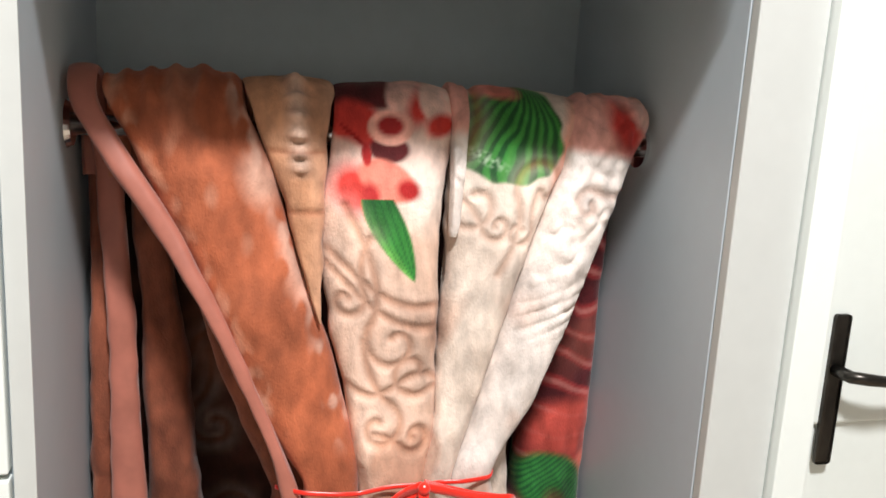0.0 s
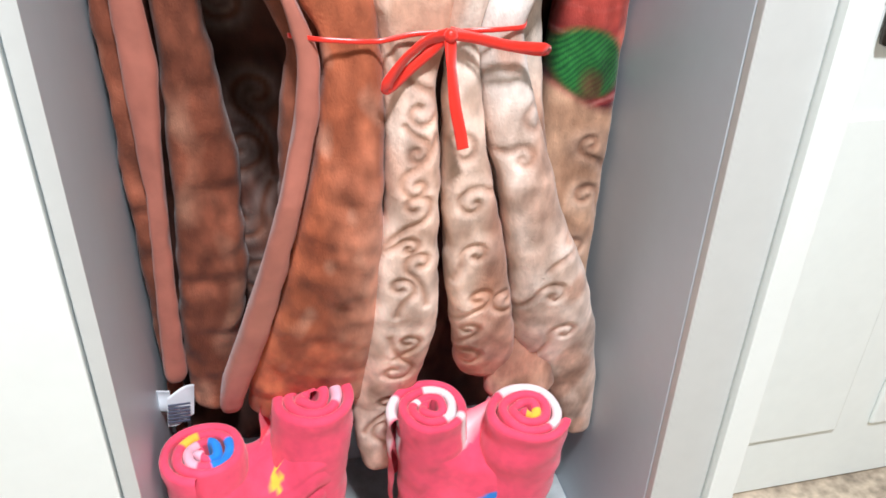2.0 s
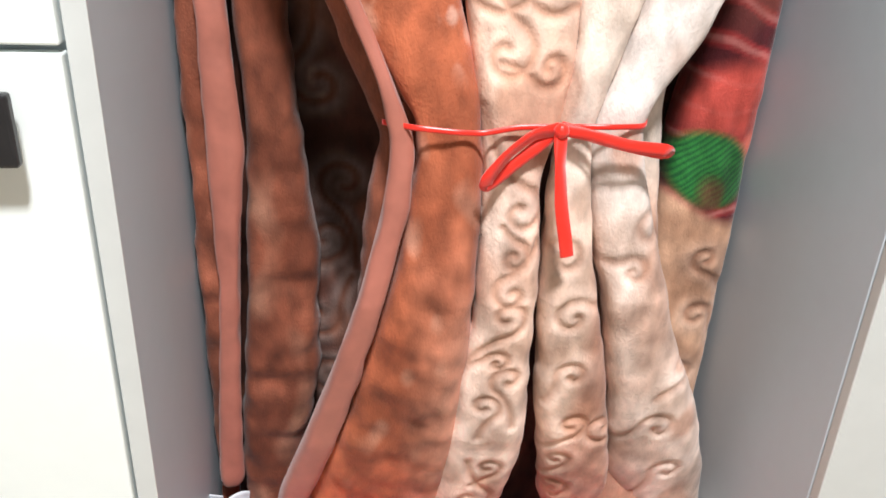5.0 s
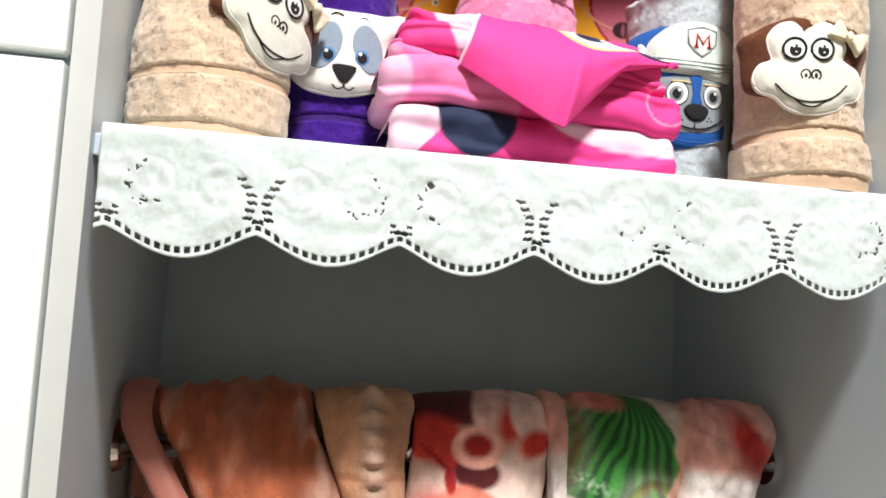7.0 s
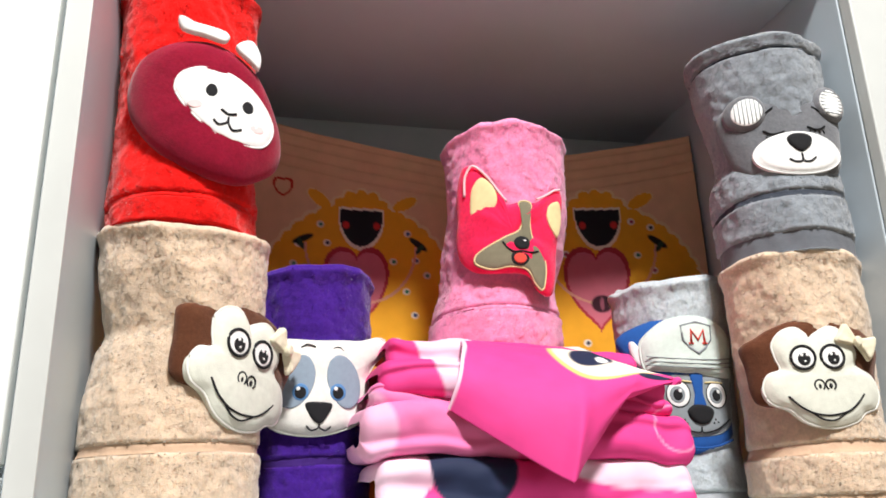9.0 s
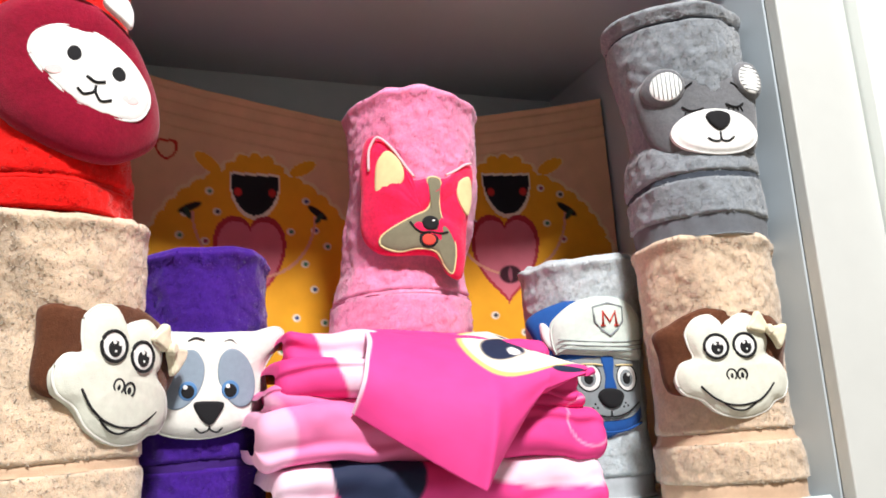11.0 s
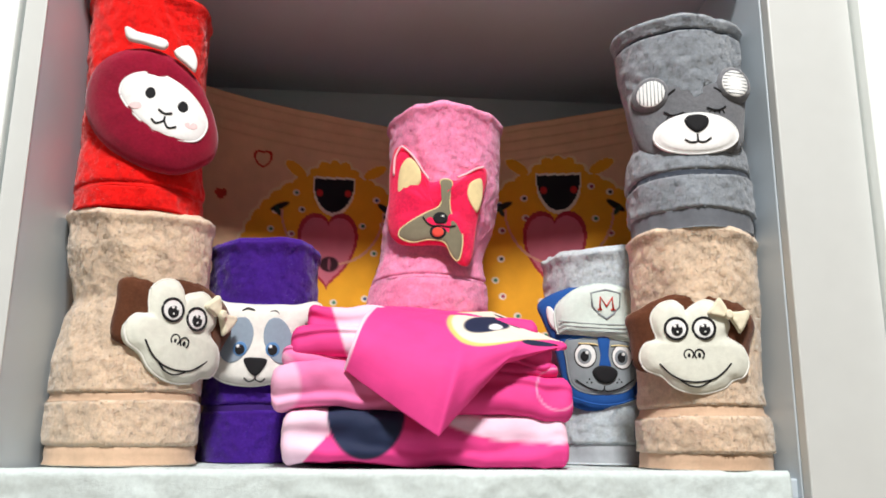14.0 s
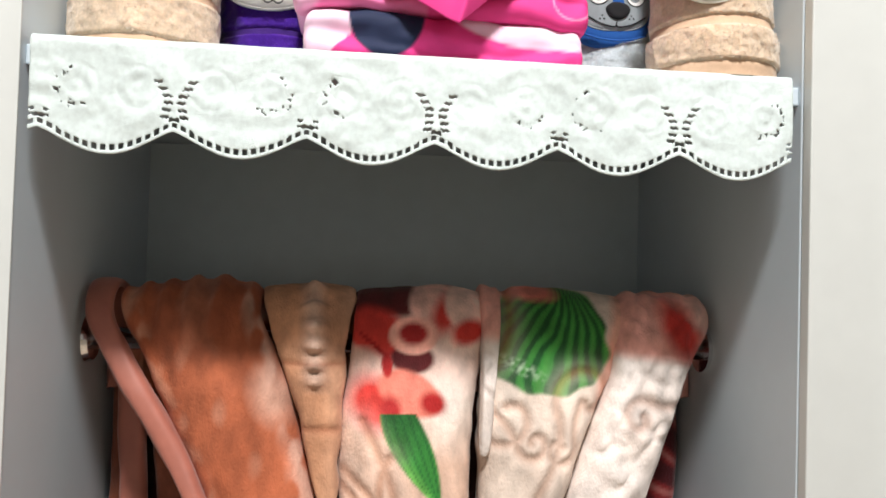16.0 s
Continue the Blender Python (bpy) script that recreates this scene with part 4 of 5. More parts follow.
arm = 0.0056 + 0.0110 * np.clip((0.050 - deep) / 0.018, 0, 1) + 0.003 * np.clip((deep - 0.055) / 0.014, 0, 1)
xarm = (np.abs(np.abs(off) - arm) < 0.0037) & (deep > 0.031) & (deep < 0.070) & (alt % 2 == 0)
slit = xarm & (np.mod(deep, 0.0062) > 0.0034)
slit |= (np.abs(off) < 0.0045) & (deep > 0.0672) & (deep < 0.0708)
slit |= (alt % 2 != 0) & (np.abs(np.abs(off) - 0.0065) < 0.0022) & (deep > 0.060) & (deep < 0.072) & (np.mod(deep, 0.0050) > 0.0028)
cres = np.hypot(np.abs(off) - 0.031, deep - 0.042)
motif = (alt % 2 != 0) & (np.abs(cres - 0.0165) < 0.0030) & ((np.abs(off) < 0.026) | (deep > 0.054)) & (vnoise(LX * 400, deep * 400, 9) > 0.52)
gone = (hole | slit | motif)[:-1, :-1]
relief = 0.0005 * np.clip(vnoise(LX * 60, deep * 60, 37) - 0.1, 0, 1) + 0.0005 * vnoise(LX * 130, deep * 130, 33) + 0.0003 * np.cos(cres * 500) * (cres < 0.02)
front = np.stack([LX, Yl - relief, Zl], -1)
cloth = sheet("hanging_edge", front, LACE, lace, drop=gone)
mod = cloth.modifiers.new("thick", "SOLIDIFY")
mod.thickness, mod.offset = 0.0011, 0.0


# ---- appliqué faces: padded shapes on a tangent frame ----
class Front:
    """A frame on the front of a towel: u to its right, v up, h outwards."""

    def __init__(self, x, y, z, face, curve=0.12, lean=0.0, pitch=0.0):
        self.o, self.curve = Vector((x, y, z)), curve
        a, l = radians(face), radians(lean)
        self.n = Vector((math.sin(a) * math.cos(radians(pitch)), -math.cos(a) * math.cos(radians(pitch)), math.sin(radians(pitch))))
        t = Vector((math.cos(a), math.sin(a), 0))
        up = t.cross(-self.n) * -1
        up = self.n.cross(t)
        self.t, self.up = t * math.cos(l) + up * math.sin(l), up * math.cos(l) - t * math.sin(l)

    def at(self, u, v, h):
        return self.o + self.t * u + self.up * v + self.n * (h - u * u / (2 * self.curve))


def smooth_outline(points, times=3):
    """A closed curve through the points."""
    p = np.array(points, float)
    a, b, c = np.roll(p, 1, 0), np.roll(p, -1, 0), np.roll(p, -2, 0)
    out = []
    for t in np.linspace(0, 1, 2 + 2 * times, endpoint=False):
        out.append(0.5 * (2 * p + (b - a) * t + (2 * a - 5 * p + 4 * b - c) * t * t + (3 * p - a - 3 * b + c) * t ** 3))
    return np.stack(out, 1).reshape(-1, 2)


def pad(name, fr, outline, h0, thick, material, parent, label="", shift=(0, 0), scale=1.0, times=3, rim=0.003, bulge=0.5, hub=None, soft=0.0, welt=None):
    """A stuffed appliqué patch with a turned-under rim. soft: height of its wrinkles. welt: material of a stitched edge cord."""
    pts = smooth_outline(outline, times) * scale + np.array(shift)
    c = np.array(hub) + np.array(shift) if hub is not None else pts.mean(0)
    rs = [0.06, 0.2, 0.36, 0.52, 0.67, 0.80, 0.88, 0.93, 0.965, 1.0, 0.995]
    rows = []
    for k, r in enumerate(rs):
        h = h0 + thick * (1 - r ** 7) ** bulge if k < 10 else h0 - rim
        q = c + (pts - c) * r
        bend = soft * (vnoise(q[:, 0] * 70 + 3, q[:, 1] * 70, len(pts)) + 0.5 * vnoise(q[:, 0] * 190, q[:, 1] * 190 + 5, len(pts) + 1)) * (1 - r ** 6)
        seam = 0.0012 * math.exp(-((r - 0.92) / 0.03) ** 2) * (thick > 0.004)
        rows.append([fr.at(u, v, h - seam + d) for (u, v), d in zip(q, bend)])
    ob = sheet(name, np.array(rows), material, parent, label, around=True, close=(0,))
    if welt is not None:
        part("welt", tube_bm([fr.at(*(c + (p - c) * 0.985), h0 + thick * 0.30) for p in pts], 0.0010, 6, closed=True), welt, ob)
    return ob


def dot(name, fr, u, v, ru, rv, h, material, parent, turn=0.0, thick=0.0015, n=16):
    c, s = math.cos(radians(turn)), math.sin(radians(turn))
    out = [(ru * math.cos(q) * c - rv * math.sin(q) * s, ru * math.cos(q) * s + rv * math.sin(q) * c) for q in (2 * math.pi * k / n for k in range(n))]
    return pad(name, fr, out, h, thick, material, parent, shift=(u, v), times=1, rim=0.002)


def stroke(name, fr, pts, radius, h, material, parent, closed=False):
    P = np.array(pts, float)
    if len(P) > 2 and not closed:
        t = np.linspace(0, len(P) - 1, 6 * (len(P) - 1) + 1)
        Q = np.stack([np.interp(t, np.arange(len(P)), P[:, k]) for k in (0, 1)], 1)
        for _ in range(5):
            Q[1:-1] = (Q[:-2] + 2 * Q[1:-1] + Q[2:]) / 4
        P = Q
    return part(name, tube_bm([fr.at(u, v, h) for u, v in P], radius, 6, closed=closed), material, parent)


def ring_pts(u, v, ru, rv, n=22):
    return [(u + ru * math.cos(2 * math.pi * k / n), v + rv * math.sin(2 * math.pi * k / n)) for k in range(n)]


BLACK = felt("black_thread", (0.012, 0.012, 0.014))
IVORY = felt("ivory_felt", (0.72, 0.73, 0.64))
OFFWHITE = felt("offwhite_felt", (0.80, 0.79, 0.74))
PURE = felt("white_felt", (0.84, 0.84, 0.83))
COCOA = terry("cocoa_plush", (0.115, 0.042, 0.02))
GREY_BLUE = felt("grey_blue_felt", (0.27, 0.34, 0.42))
SKY_EYE = felt("blue_eye_thread", (0.10, 0.24, 0.48))
BOW = felt("cream_bow", (0.80, 0.74, 0.56))
WINE = terry("wine_plush", (0.26, 0.006, 0.028))
CORAL = terry("coral_plush", (0.86, 0.02, 0.10))
OLIVE = felt("olive_felt", (0.20, 0.18, 0.12))
STRAW = felt("straw_felt", (0.76, 0.62, 0.33))
TONGUE = felt("red_felt", (0.75, 0.07, 0.05))
ROYAL = felt("royal_blue_felt", (0.015, 0.09, 0.34))
STEEL = felt("steel_grey_felt", (0.26, 0.29, 0.31))
BEAR_FUR = terry("bear_grey_plush", (0.17, 0.175, 0.19))
PALE_BLUE = felt("pale_mint_felt", (0.66, 0.75, 0.70))
BLUSH = felt("blush_thread", (0.84, 0.60, 0.60))


def towel(label, x, y, z0, rows, colour_mat, lean=(0.0, 0.0), seed=1, bands=(), group="rolled towels", sag=0.0):
    """An upright rolled towel. rows: height, radius and sideways shift. bands: (height, half width, material, wave) woven borders."""
    top = thing("rolled_towel", (x, y, z0), label, "towel", group)
    rz, rr, rs = np.array([r[0] for r in rows]), np.array([r[1] for r in rows]), np.array([r[2] if len(r) > 2 else 0.0 for r in rows])
    H = rz[-1]
    NZ, NT = 150, 250
    zs = np.linspace(0, H, NZ)
    rad, off = np.interp(zs, rz, rr), np.interp(zs, rz, rs)
    for _ in range(6):
        for arr in (rad, off):
            arr[1:-1] = (arr[:-2] + 2 * arr[1:-1] + arr[2:]) / 4
    th = np.linspace(0, 2 * math.pi, NT, endpoint=False)
    T, Z = np.meshgrid(th, zs)
    cx_, sx_ = np.cos(T) * 2.2, np.sin(T) * 2.2
    R = np.broadcast_to(rad[:, None], T.shape).copy()
    # the free end of the cloth makes one step down the roll
    R += 0.003 * np.clip(1 - np.abs(((T - 1.0 - seed) % (2 * math.pi)) - 0.5) / 0.5, 0, 1)
    # slumped folds, soft dents, then clumps of pile
    R += vnoise(cx_ + seed, sx_ + Z * 17, seed) * 0.0026 + vnoise(cx_ * 2.4 + seed, sx_ * 2.4 + Z * 46, seed + 6) * 0.0008
    arc = T * 0.062
    pile = vnoise(arc * 150 + seed, Z * 150, seed + 1) * 0.0009 + (np.abs(vnoise(arc * 330, Z * 330 + seed, seed + 2)) - 0.4) * 0.00045
    R += pile

    def band_z(t, bz, wave):
        return bz + wave * np.sin(t + 0.6) + 0.4 * wave * np.sin(3 * t + seed)

    for bz, bh, bmat, wave in bands:
        R -= 0.0034 * np.clip((bh - np.abs(Z - band_z(T, bz, wave))) / 0.002 + 0.5, 0, 1) + pile * (np.abs(Z - band_z(T, bz, wave)) < bh + 0.001)
    R = R + 0.0035 * np.exp(-((H - Z) / 0.007) ** 2)
    dip = sag * np.cos(T - 0.7) * (Z / H) ** 3 + 0.003 * np.sin(2 * T + seed) * (Z / H) ** 4 + 0.0020 * vnoise(cx_ * 1.6, sx_ * 1.6 + seed, seed + 9) * (Z / H) ** 5
    P = [np.stack([x + R * np.sin(T) + lean[0] * Z / H + off[:, None], y - R * np.cos(T) + lean[1] * Z / H, z0 + Z + dip], -1)]
    # rounded rim and the wound layers on top
    fr_ = np.linspace(0, 1, 60)[1:]
    T2 = np.broadcast_to(th, (59, NT))
    r2 = R[-1][None, :] * (1 - 0.93 * fr_)[:, None]
    wind = np.sin(2 * math.pi * (rad[-1] * (1 - 0.93 * fr_)[:, None] / 0.013) - T2) * np.clip(fr_ * 6, 0, 1)[:, None]
    z2 = z0 + H + 0.004 + 0.004 * wind - 0.010 * (fr_ ** 2)[:, None] + dip[-1][None, :]
    z2[:3] -= np.array([0.003, 0.001, 0.0])[:, None]
    P.append(np.stack([x + r2 * np.sin(T2) + lean[0] + off[-1], y - r2 * np.cos(T2) + lean[1], z2], -1))
    sheet("roll", np.concatenate(P, 0), colour_mat, top, around=True, close=(0, -1))
    # terry pile: short leaning tufts all over the outside
    rng = np.random.default_rng(seed)
    count = 26000
    tz, tt = rng.uniform(0.002, H + 0.002, count), rng.uniform(0, 2 * math.pi, count)
    keep = np.ones(count, bool)
    for bz, bh, bmat, wave in bands:
        keep &= np.abs(tz - band_z(tt, bz, wave)) > bh
    tz, tt = tz[keep], tt[keep]
    cell_t, cell_z = (tt / (2 * math.pi) * NT).astype(int) % NT, np.clip(tz / H * (NZ - 1), 0, NZ - 1).astype(int)
    out = np.stack([np.sin(tt), -np.cos(tt), np.zeros_like(tt)], 1)
    across = np.stack([np.cos(tt), np.sin(tt), np.zeros_like(tt)], 1)
    high = np.array([0, 0, 1.0])
    foot = P[0][cell_z, cell_t] + across * rng.normal(0, 0.0006, len(tt))[:, None] + high * rng.normal(0, 0.0006, len(tt))[:, None] - out * 0.0007
    clump = vnoise(tt * 0.062 * 120, tz * 120, seed + 21)
    wide = rng.uniform(0.0007, 0.0013, len(tt))[:, None]
    tall = rng.uniform(0.0007, 0.0016, len(tt))[:, None]
    tip = foot + out * tall + across * (rng.normal(0, 0.0007, len(tt)) + 0.0011 * clump)[:, None] - high * (rng.uniform(-0.0004, 0.0014, len(tt)) + 0.0006 * clump)[:, None]
    tuft = np.stack([foot - across * wide - high * wide * 0.6, foot + across * wide - high * wide * 0.6, foot + high * wide, tip], 1).reshape(-1, 3)
    b4 = np.arange(len(tt))[:, None] * 4
    tri = np.concatenate([b4 + [0, 1, 3], b4 + [1, 2, 3], b4 + [2, 0, 3]], 0)
    me = bpy.data.meshes.new("terry_nap")
    me.from_pydata(tuft.tolist(), [], tri.tolist())
    me.polygons.foreach_set("use_smooth", np.ones(len(me.polygons), bool))
    me.materials.append(colour_mat)
    tagged(hang(new("terry_nap", me), top), kind="stuff")
    for bz, bh, bmat, wave in bands:
        q = np.linspace(-1, 1, 5)
        Tb, Q = np.meshgrid(th, q)
        zb = np.clip(band_z(Tb, bz, wave) + Q * bh, 0, H)
        ci = np.clip(zb / H * (NZ - 1), 0, NZ - 1).astype(int)
        rb = R[ci, np.arange(NT)[None, :]] + 0.0012 - 0.002 * np.abs(Q) ** 3
        sheet("woven_border", np.stack([x + rb * np.sin(Tb) + lean[0] * zb / H + off[ci], y - rb * np.cos(Tb) + lean[1] * zb / H, z0 + zb + dip[ci, np.arange(NT)[None, :]]], -1), bmat, top, around=True)
    return top


def px(points, m):
    mu, mv = m if isinstance(m, tuple) else (m, m)
    return [(a * mu, b * mv) for a, b in points]


def monkey(top, fr, m=0.00032):
    pad("face_backing", fr, px([(-178, -20), (-186, 60), (-195, 122), (-150, 150), (-110, 172), (-35, 195), (45, 195), (125, 178), (172, 148), (200, 98), (184, 45), (160, -20), (60, -60), (-60, -60), (-150, -50)], m), 0.000, 0.010, COCOA, top, "dark brown plush patch", soft=0.0012)
    face = pad("face", fr, px([(-122, 123), (-95, 158), (-55, 168), (-28, 150), (-18, 134), (0, 148), (45, 168), (88, 148), (113, 95), (106, 52), (150, 22), (167, -27), (150, -67), (113, -82), (85, -105), (25, -122), (-25, -117), (-65, -100), (-100, -67), (-145, -47), (-162, -7), (-145, 33), (-110, 48), (-119, 85)], m), 0.007, 0.009, IVORY, top, "ivory monkey face patch", times=2, hub=(-5 * m, 20 * m), soft=0.0007, welt=OFFWHITE)
    for u in (-50, 32):
        dot("eye", fr, u * m, 76 * m, 30 * m, 30 * m, 0.0162, PURE, face, thick=0.0006)
        stroke("eye_ring", fr, [(u * m + a, 76 * m + b) for a, b in ring_pts(0, 0, 33 * m, 33 * m)], 0.0013, 0.0165, BLACK, face, closed=True)
        dot("pupil", fr, (u + 2) * m, 71 * m, 17 * m, 18 * m, 0.0170, BLACK, face, thick=0.0006)
        for du, dv, r in ((-6, 12, 4.5), (9, 12, 4.5), (1, -6, 3)):
            dot("glint", fr, (u + 2 + du) * m, (71 + dv) * m, r * m, r * m, 0.0177, PURE, face, thick=0.0004, n=8)
    for u in (-17, 14):
        stroke("nostril", fr, [(u * m + 14 * m * math.sin(q), (-3 + 15 * math.cos(q)) * m) for q in np.linspace(-2.5, 2.5, 13)], 0.0008, 0.0163, BLACK, face)
        dot("nostril_dot", fr, u * m, -6 * m, 5 * m, 8 * m, 0.0160, BLACK, face, thick=0.0006, n=8)
    stroke("mouth", fr, px([(-103, -30), (-75, -62), (-40, -82), (2, -88), (55, -78), (85, -55), (107, -30)], m), 0.0009, 0.0157, BLACK, face)
    stroke("lip", fr, px([(-45, -80), (-20, -98), (10, -102), (45, -82)], m), 0.0008, 0.0150, BLACK, face)
    bw = pad("bow", fr, px([(108, 128), (84, 170), (66, 150), (45, 122), (72, 112), (100, 108)], m), 0.0165, 0.005, BOW, top, "small cream bow", times=1, soft=0.0014)
    pad("bow_wing", fr, px([(110, 124), (140, 128), (172, 132), (168, 104), (142, 62), (126, 84), (112, 106)], m), 0.0165, 0.005, BOW, bw, times=1, soft=0.0014)
    dot("bow_knot", fr, 108 * m, 116 * m, 12 * m, 15 * m, 0.0205, BOW, bw, thick=0.004)


BEIGE = terry("beige_terry", (0.70, 0.54, 0.40))
BEIGE_BAND = felt("beige_border", (0.64, 0.44, 0.30))
PURPLE = terry("purple_terry", (0.060, 0.014, 0.25))
PURPLE_BAND = felt("purple_border", (0.04, 0.01, 0.14))
SCARLET = terry("red_terry", (0.82, 0.010, 0.008))
GREY_TERRY = terry("grey_terry", (0.27, 0.295, 0.325))
DARK_BAND = felt("dark_grey_border", (0.045, 0.055, 0.075))
GREY_BAND = felt("mid_grey_border", (0.13, 0.14, 0.16))
LIGHT_GREY = terry("light_grey_terry", (0.52, 0.57, 0.60))
PALE_BAND = felt("pale_grey_border", (0.42, 0.45, 0.48))
ROSE = terry("pink_terry", (0.88, 0.27, 0.46))
GLINT_PIPING = felt("pale_glint_piping", (0.90, 0.55, 0.60))

# beige towels with monkey faces
t1 = towel("beige rolled terry towel with a smiling monkey face", 0.285, 0.060, SHELF, [(0, 0.0625), (0.012, 0.0635), (0.045, 0.063), (0.053, 0.060), (0.075, 0.059), (0.13, 0.059), (0.18, 0.061), (0.224, 0.061)], BEIGE, seed=3, bands=[(0.053, 0.005, BEIGE_BAND, 0.0012), (0.008, 0.0075, BEIGE_BAND, 0.0)])
monkey(t1, Front(0.259, 0.012, 1.852, -14, 0.16, lean=0), 0.000305)
t2 = towel("beige rolled terry towel with a turned monkey face", -0.284, 0.112, SHELF, [(0, 0.071), (0.05, 0.072), (0.10, 0.0715), (0.135, 0.067, 0.002), (0.155, 0.0625, 0.006), (0.175, 0.0655, 0.005), (0.205, 0.069, 0.002), (0.240, 0.069)], BEIGE, seed=5, bands=[(0.062, 0.0042, BEIGE_BAND, 0.0016), (0.010, 0.009, BEIGE_BAND, 0.0)], sag=-0.004)
monkey(t2, Front(-0.236, 0.072, 1.863, 45, 0.30, lean=-13), 0.00033)

# purple towel with a white animal face
t3 = towel("purple rolled terry towel with a white badger face", -0.168, 0.200, SHELF, [(0, 0.060), (0.06, 0.060), (0.12, 0.056), (0.17, 0.060), (0.232, 0.060)], PURPLE, seed=7, bands=[(0.056, 0.004, PURPLE_BAND, 0.001)])
f3 = Front(-0.163, 0.138, 1.845, 2, 0.13)
k3 = 0.00036
face3 = pad("face", f3, px([(-150, 186), (-128, 200), (-98, 188), (-58, 184), (0, 181), (72, 184), (112, 186), (160, 200), (184, 190), (177, 160), (147, 125), (132, 90), (137, 35), (112, -20), (62, -45), (2, -58), (-58, -55), (-108, -40), (-143, -5), (-148, 50), (-135, 100), (-140, 150)], k3), 0.000, 0.011, OFFWHITE, t3, "off-white badger face patch", times=2, hub=(0, 65 * k3), soft=0.0011, welt=OFFWHITE)
dot("eye_patch", f3, -58 * k3, 75 * k3, 45 * k3, 69 * k3, 0.0113, GREY_BLUE, face3, turn=-20, thick=0.0008)
dot("eye_patch", f3, 62 * k3, 75 * k3, 41 * k3, 68 * k3, 0.0113, GREY_BLUE, face3, turn=14, thick=0.0008)
for u in (-46, 47):
    dot("iris", f3, u * k3, 48 * k3, 20 * k3, 21 * k3, 0.0122, SKY_EYE, face3, thick=0.0007)
    dot("pupil", f3, u * k3, 46 * k3, 14 * k3, 15 * k3, 0.0129, BLACK, face3, thick=0.0006)
    dot("glint", f3, (u - 6) * k3, 56 * k3, 5 * k3, 5 * k3, 0.0136, PURE, face3, thick=0.0004)
pad("nose", f3, px([(-33, 20), (0, 24), (33, 18), (22, -8), (2, -29), (-22, -10)], k3), 0.0115, 0.002, BLACK, face3, times=2)
stroke("mouth", f3, px([(-30, -34), (-18, -47), (0, -40), (2, -28), (2, -40), (18, -47), (30, -36)], k3), 0.0008, 0.0107, BLACK, face3)
stroke("brow", f3, px([(-46, 160), (-30, 170), (-10, 162)], k3), 0.0008, 0.0098, BLACK, face3)
stroke("brow", f3, px([(34, 158), (50, 164), (62, 152)], k3), 0.0008, 0.0098, BLACK, face3)

# red towel with a sheep face, on the beige one
t4 = towel("bright red rolled terry towel with a wine-red sheep patch", -0.288, 0.104, 1.990, [(0, 0.063), (0.03, 0.0635), (0.07, 0.060), (0.15, 0.060), (0.232, 0.062)], SCARLET, lean=(-0.004, 0.0), seed=9, bands=[(0.022, 0.0025, SCARLET, 0.001)])
f4 = Front(-0.251, 0.041, 2.072, 15, 0.11)
k4 = (0.00039, 0.00039)
pad("head_patch", f4, px([(-95, 205), (-25, 202), (55, 157), (105, 82), (132, 2), (125, -58), (85, -98), (25, -123), (-55, -108), (-135, -58), (-185, 12), (-200, 82), (-185, 152), (-150, 187)], k4), -0.004, 0.014, WINE, t4, "wine-red plush head patch", soft=0.001)
face4 = pad("face", f4, px([(-117, 82), (-105, 112), (-65, 129), (-5, 122), (55, 87), (95, 37), (100, -3), (75, -38), (20, -43), (-35, -23), (-85, 22), (-110, 57)], k4), 0.0085, 0.0035, PURE, t4, "white sheep face patch", soft=0.0004, welt=PURE)
for u, v in ((-42, 72), (37, 45)):
    dot("eye", f4, u * k4[0], v * k4[1], 13 * k4[0], 16 * k4[1], 0.0118, BLACK, face4, thick=0.0007)
for u, v in ((-73, 37), (60, 0)):
    dot("cheek", f4, u * k4[0], v * k4[1], 16 * k4[0], 10 * k4[1], 0.0116, BLUSH, face4, thick=0.0005)
stroke("mouth", f4, px([(-35, 4), (-25, -8), (-5, 0), (-3, 18), (-5, 0), (5, -18), (25, -10)], k4), 0.0010, 0.0122, BLACK, face4)
stroke("nose", f4, px([(-20, 30), (-5, 19), (13, 24)], k4), 0.0011, 0.0122, BLACK, face4)
pad("ear", f4, px([(-117, 252), (-85, 236), (-15, 220), (-20, 196), (-65, 205), (-108, 218)], k4), 0.010, 0.003, PURE, t4, "white felt ear")
pad("ear", f4, px([(8, 200), (40, 216), (62, 186), (60, 150), (38, 162), (10, 182)], k4), 0.010, 0.003, PURE, t4, "white felt ear")

# grey towel with a sleeping bear face
t5 = towel("grey rolled terry towel with a sleeping bear face", 0.284, 0.060, 1.974, [(0, 0.064), (0.02, 0.0645), (0.060, 0.063), (0.085, 0.060), (0.102, 0.052), (0.115, 0.053), (0.14, 0.059), (0.18, 0.063), (0.222, 0.064)], GREY_TERRY, lean=(-0.003, 0.0), seed=11, bands=[(0.056, 0.0035, DARK_BAND, 0.004), (0.010, 0.0095, GREY_BAND, 0.0), (0.209, 0.0014, DARK_BAND, 0.002)])
f5 = Front(0.273, 0.002, 2.0785, -13, 0.10)
k5 = (0.00041, 0.00043)
head5 = pad("head_patch", f5, px([(-150, 95), (-120, 122), (-65, 120), (0, 118), (75, 128), (130, 135), (150, 112), (135, 75), (126, 10), (115, -42), (80, -68), (0, -78), (-77, -74), (-125, -40), (-146, 30)], k5), -0.010, 0.013, BEAR_FUR, t5, "short grey plush head patch", soft=0.0008)
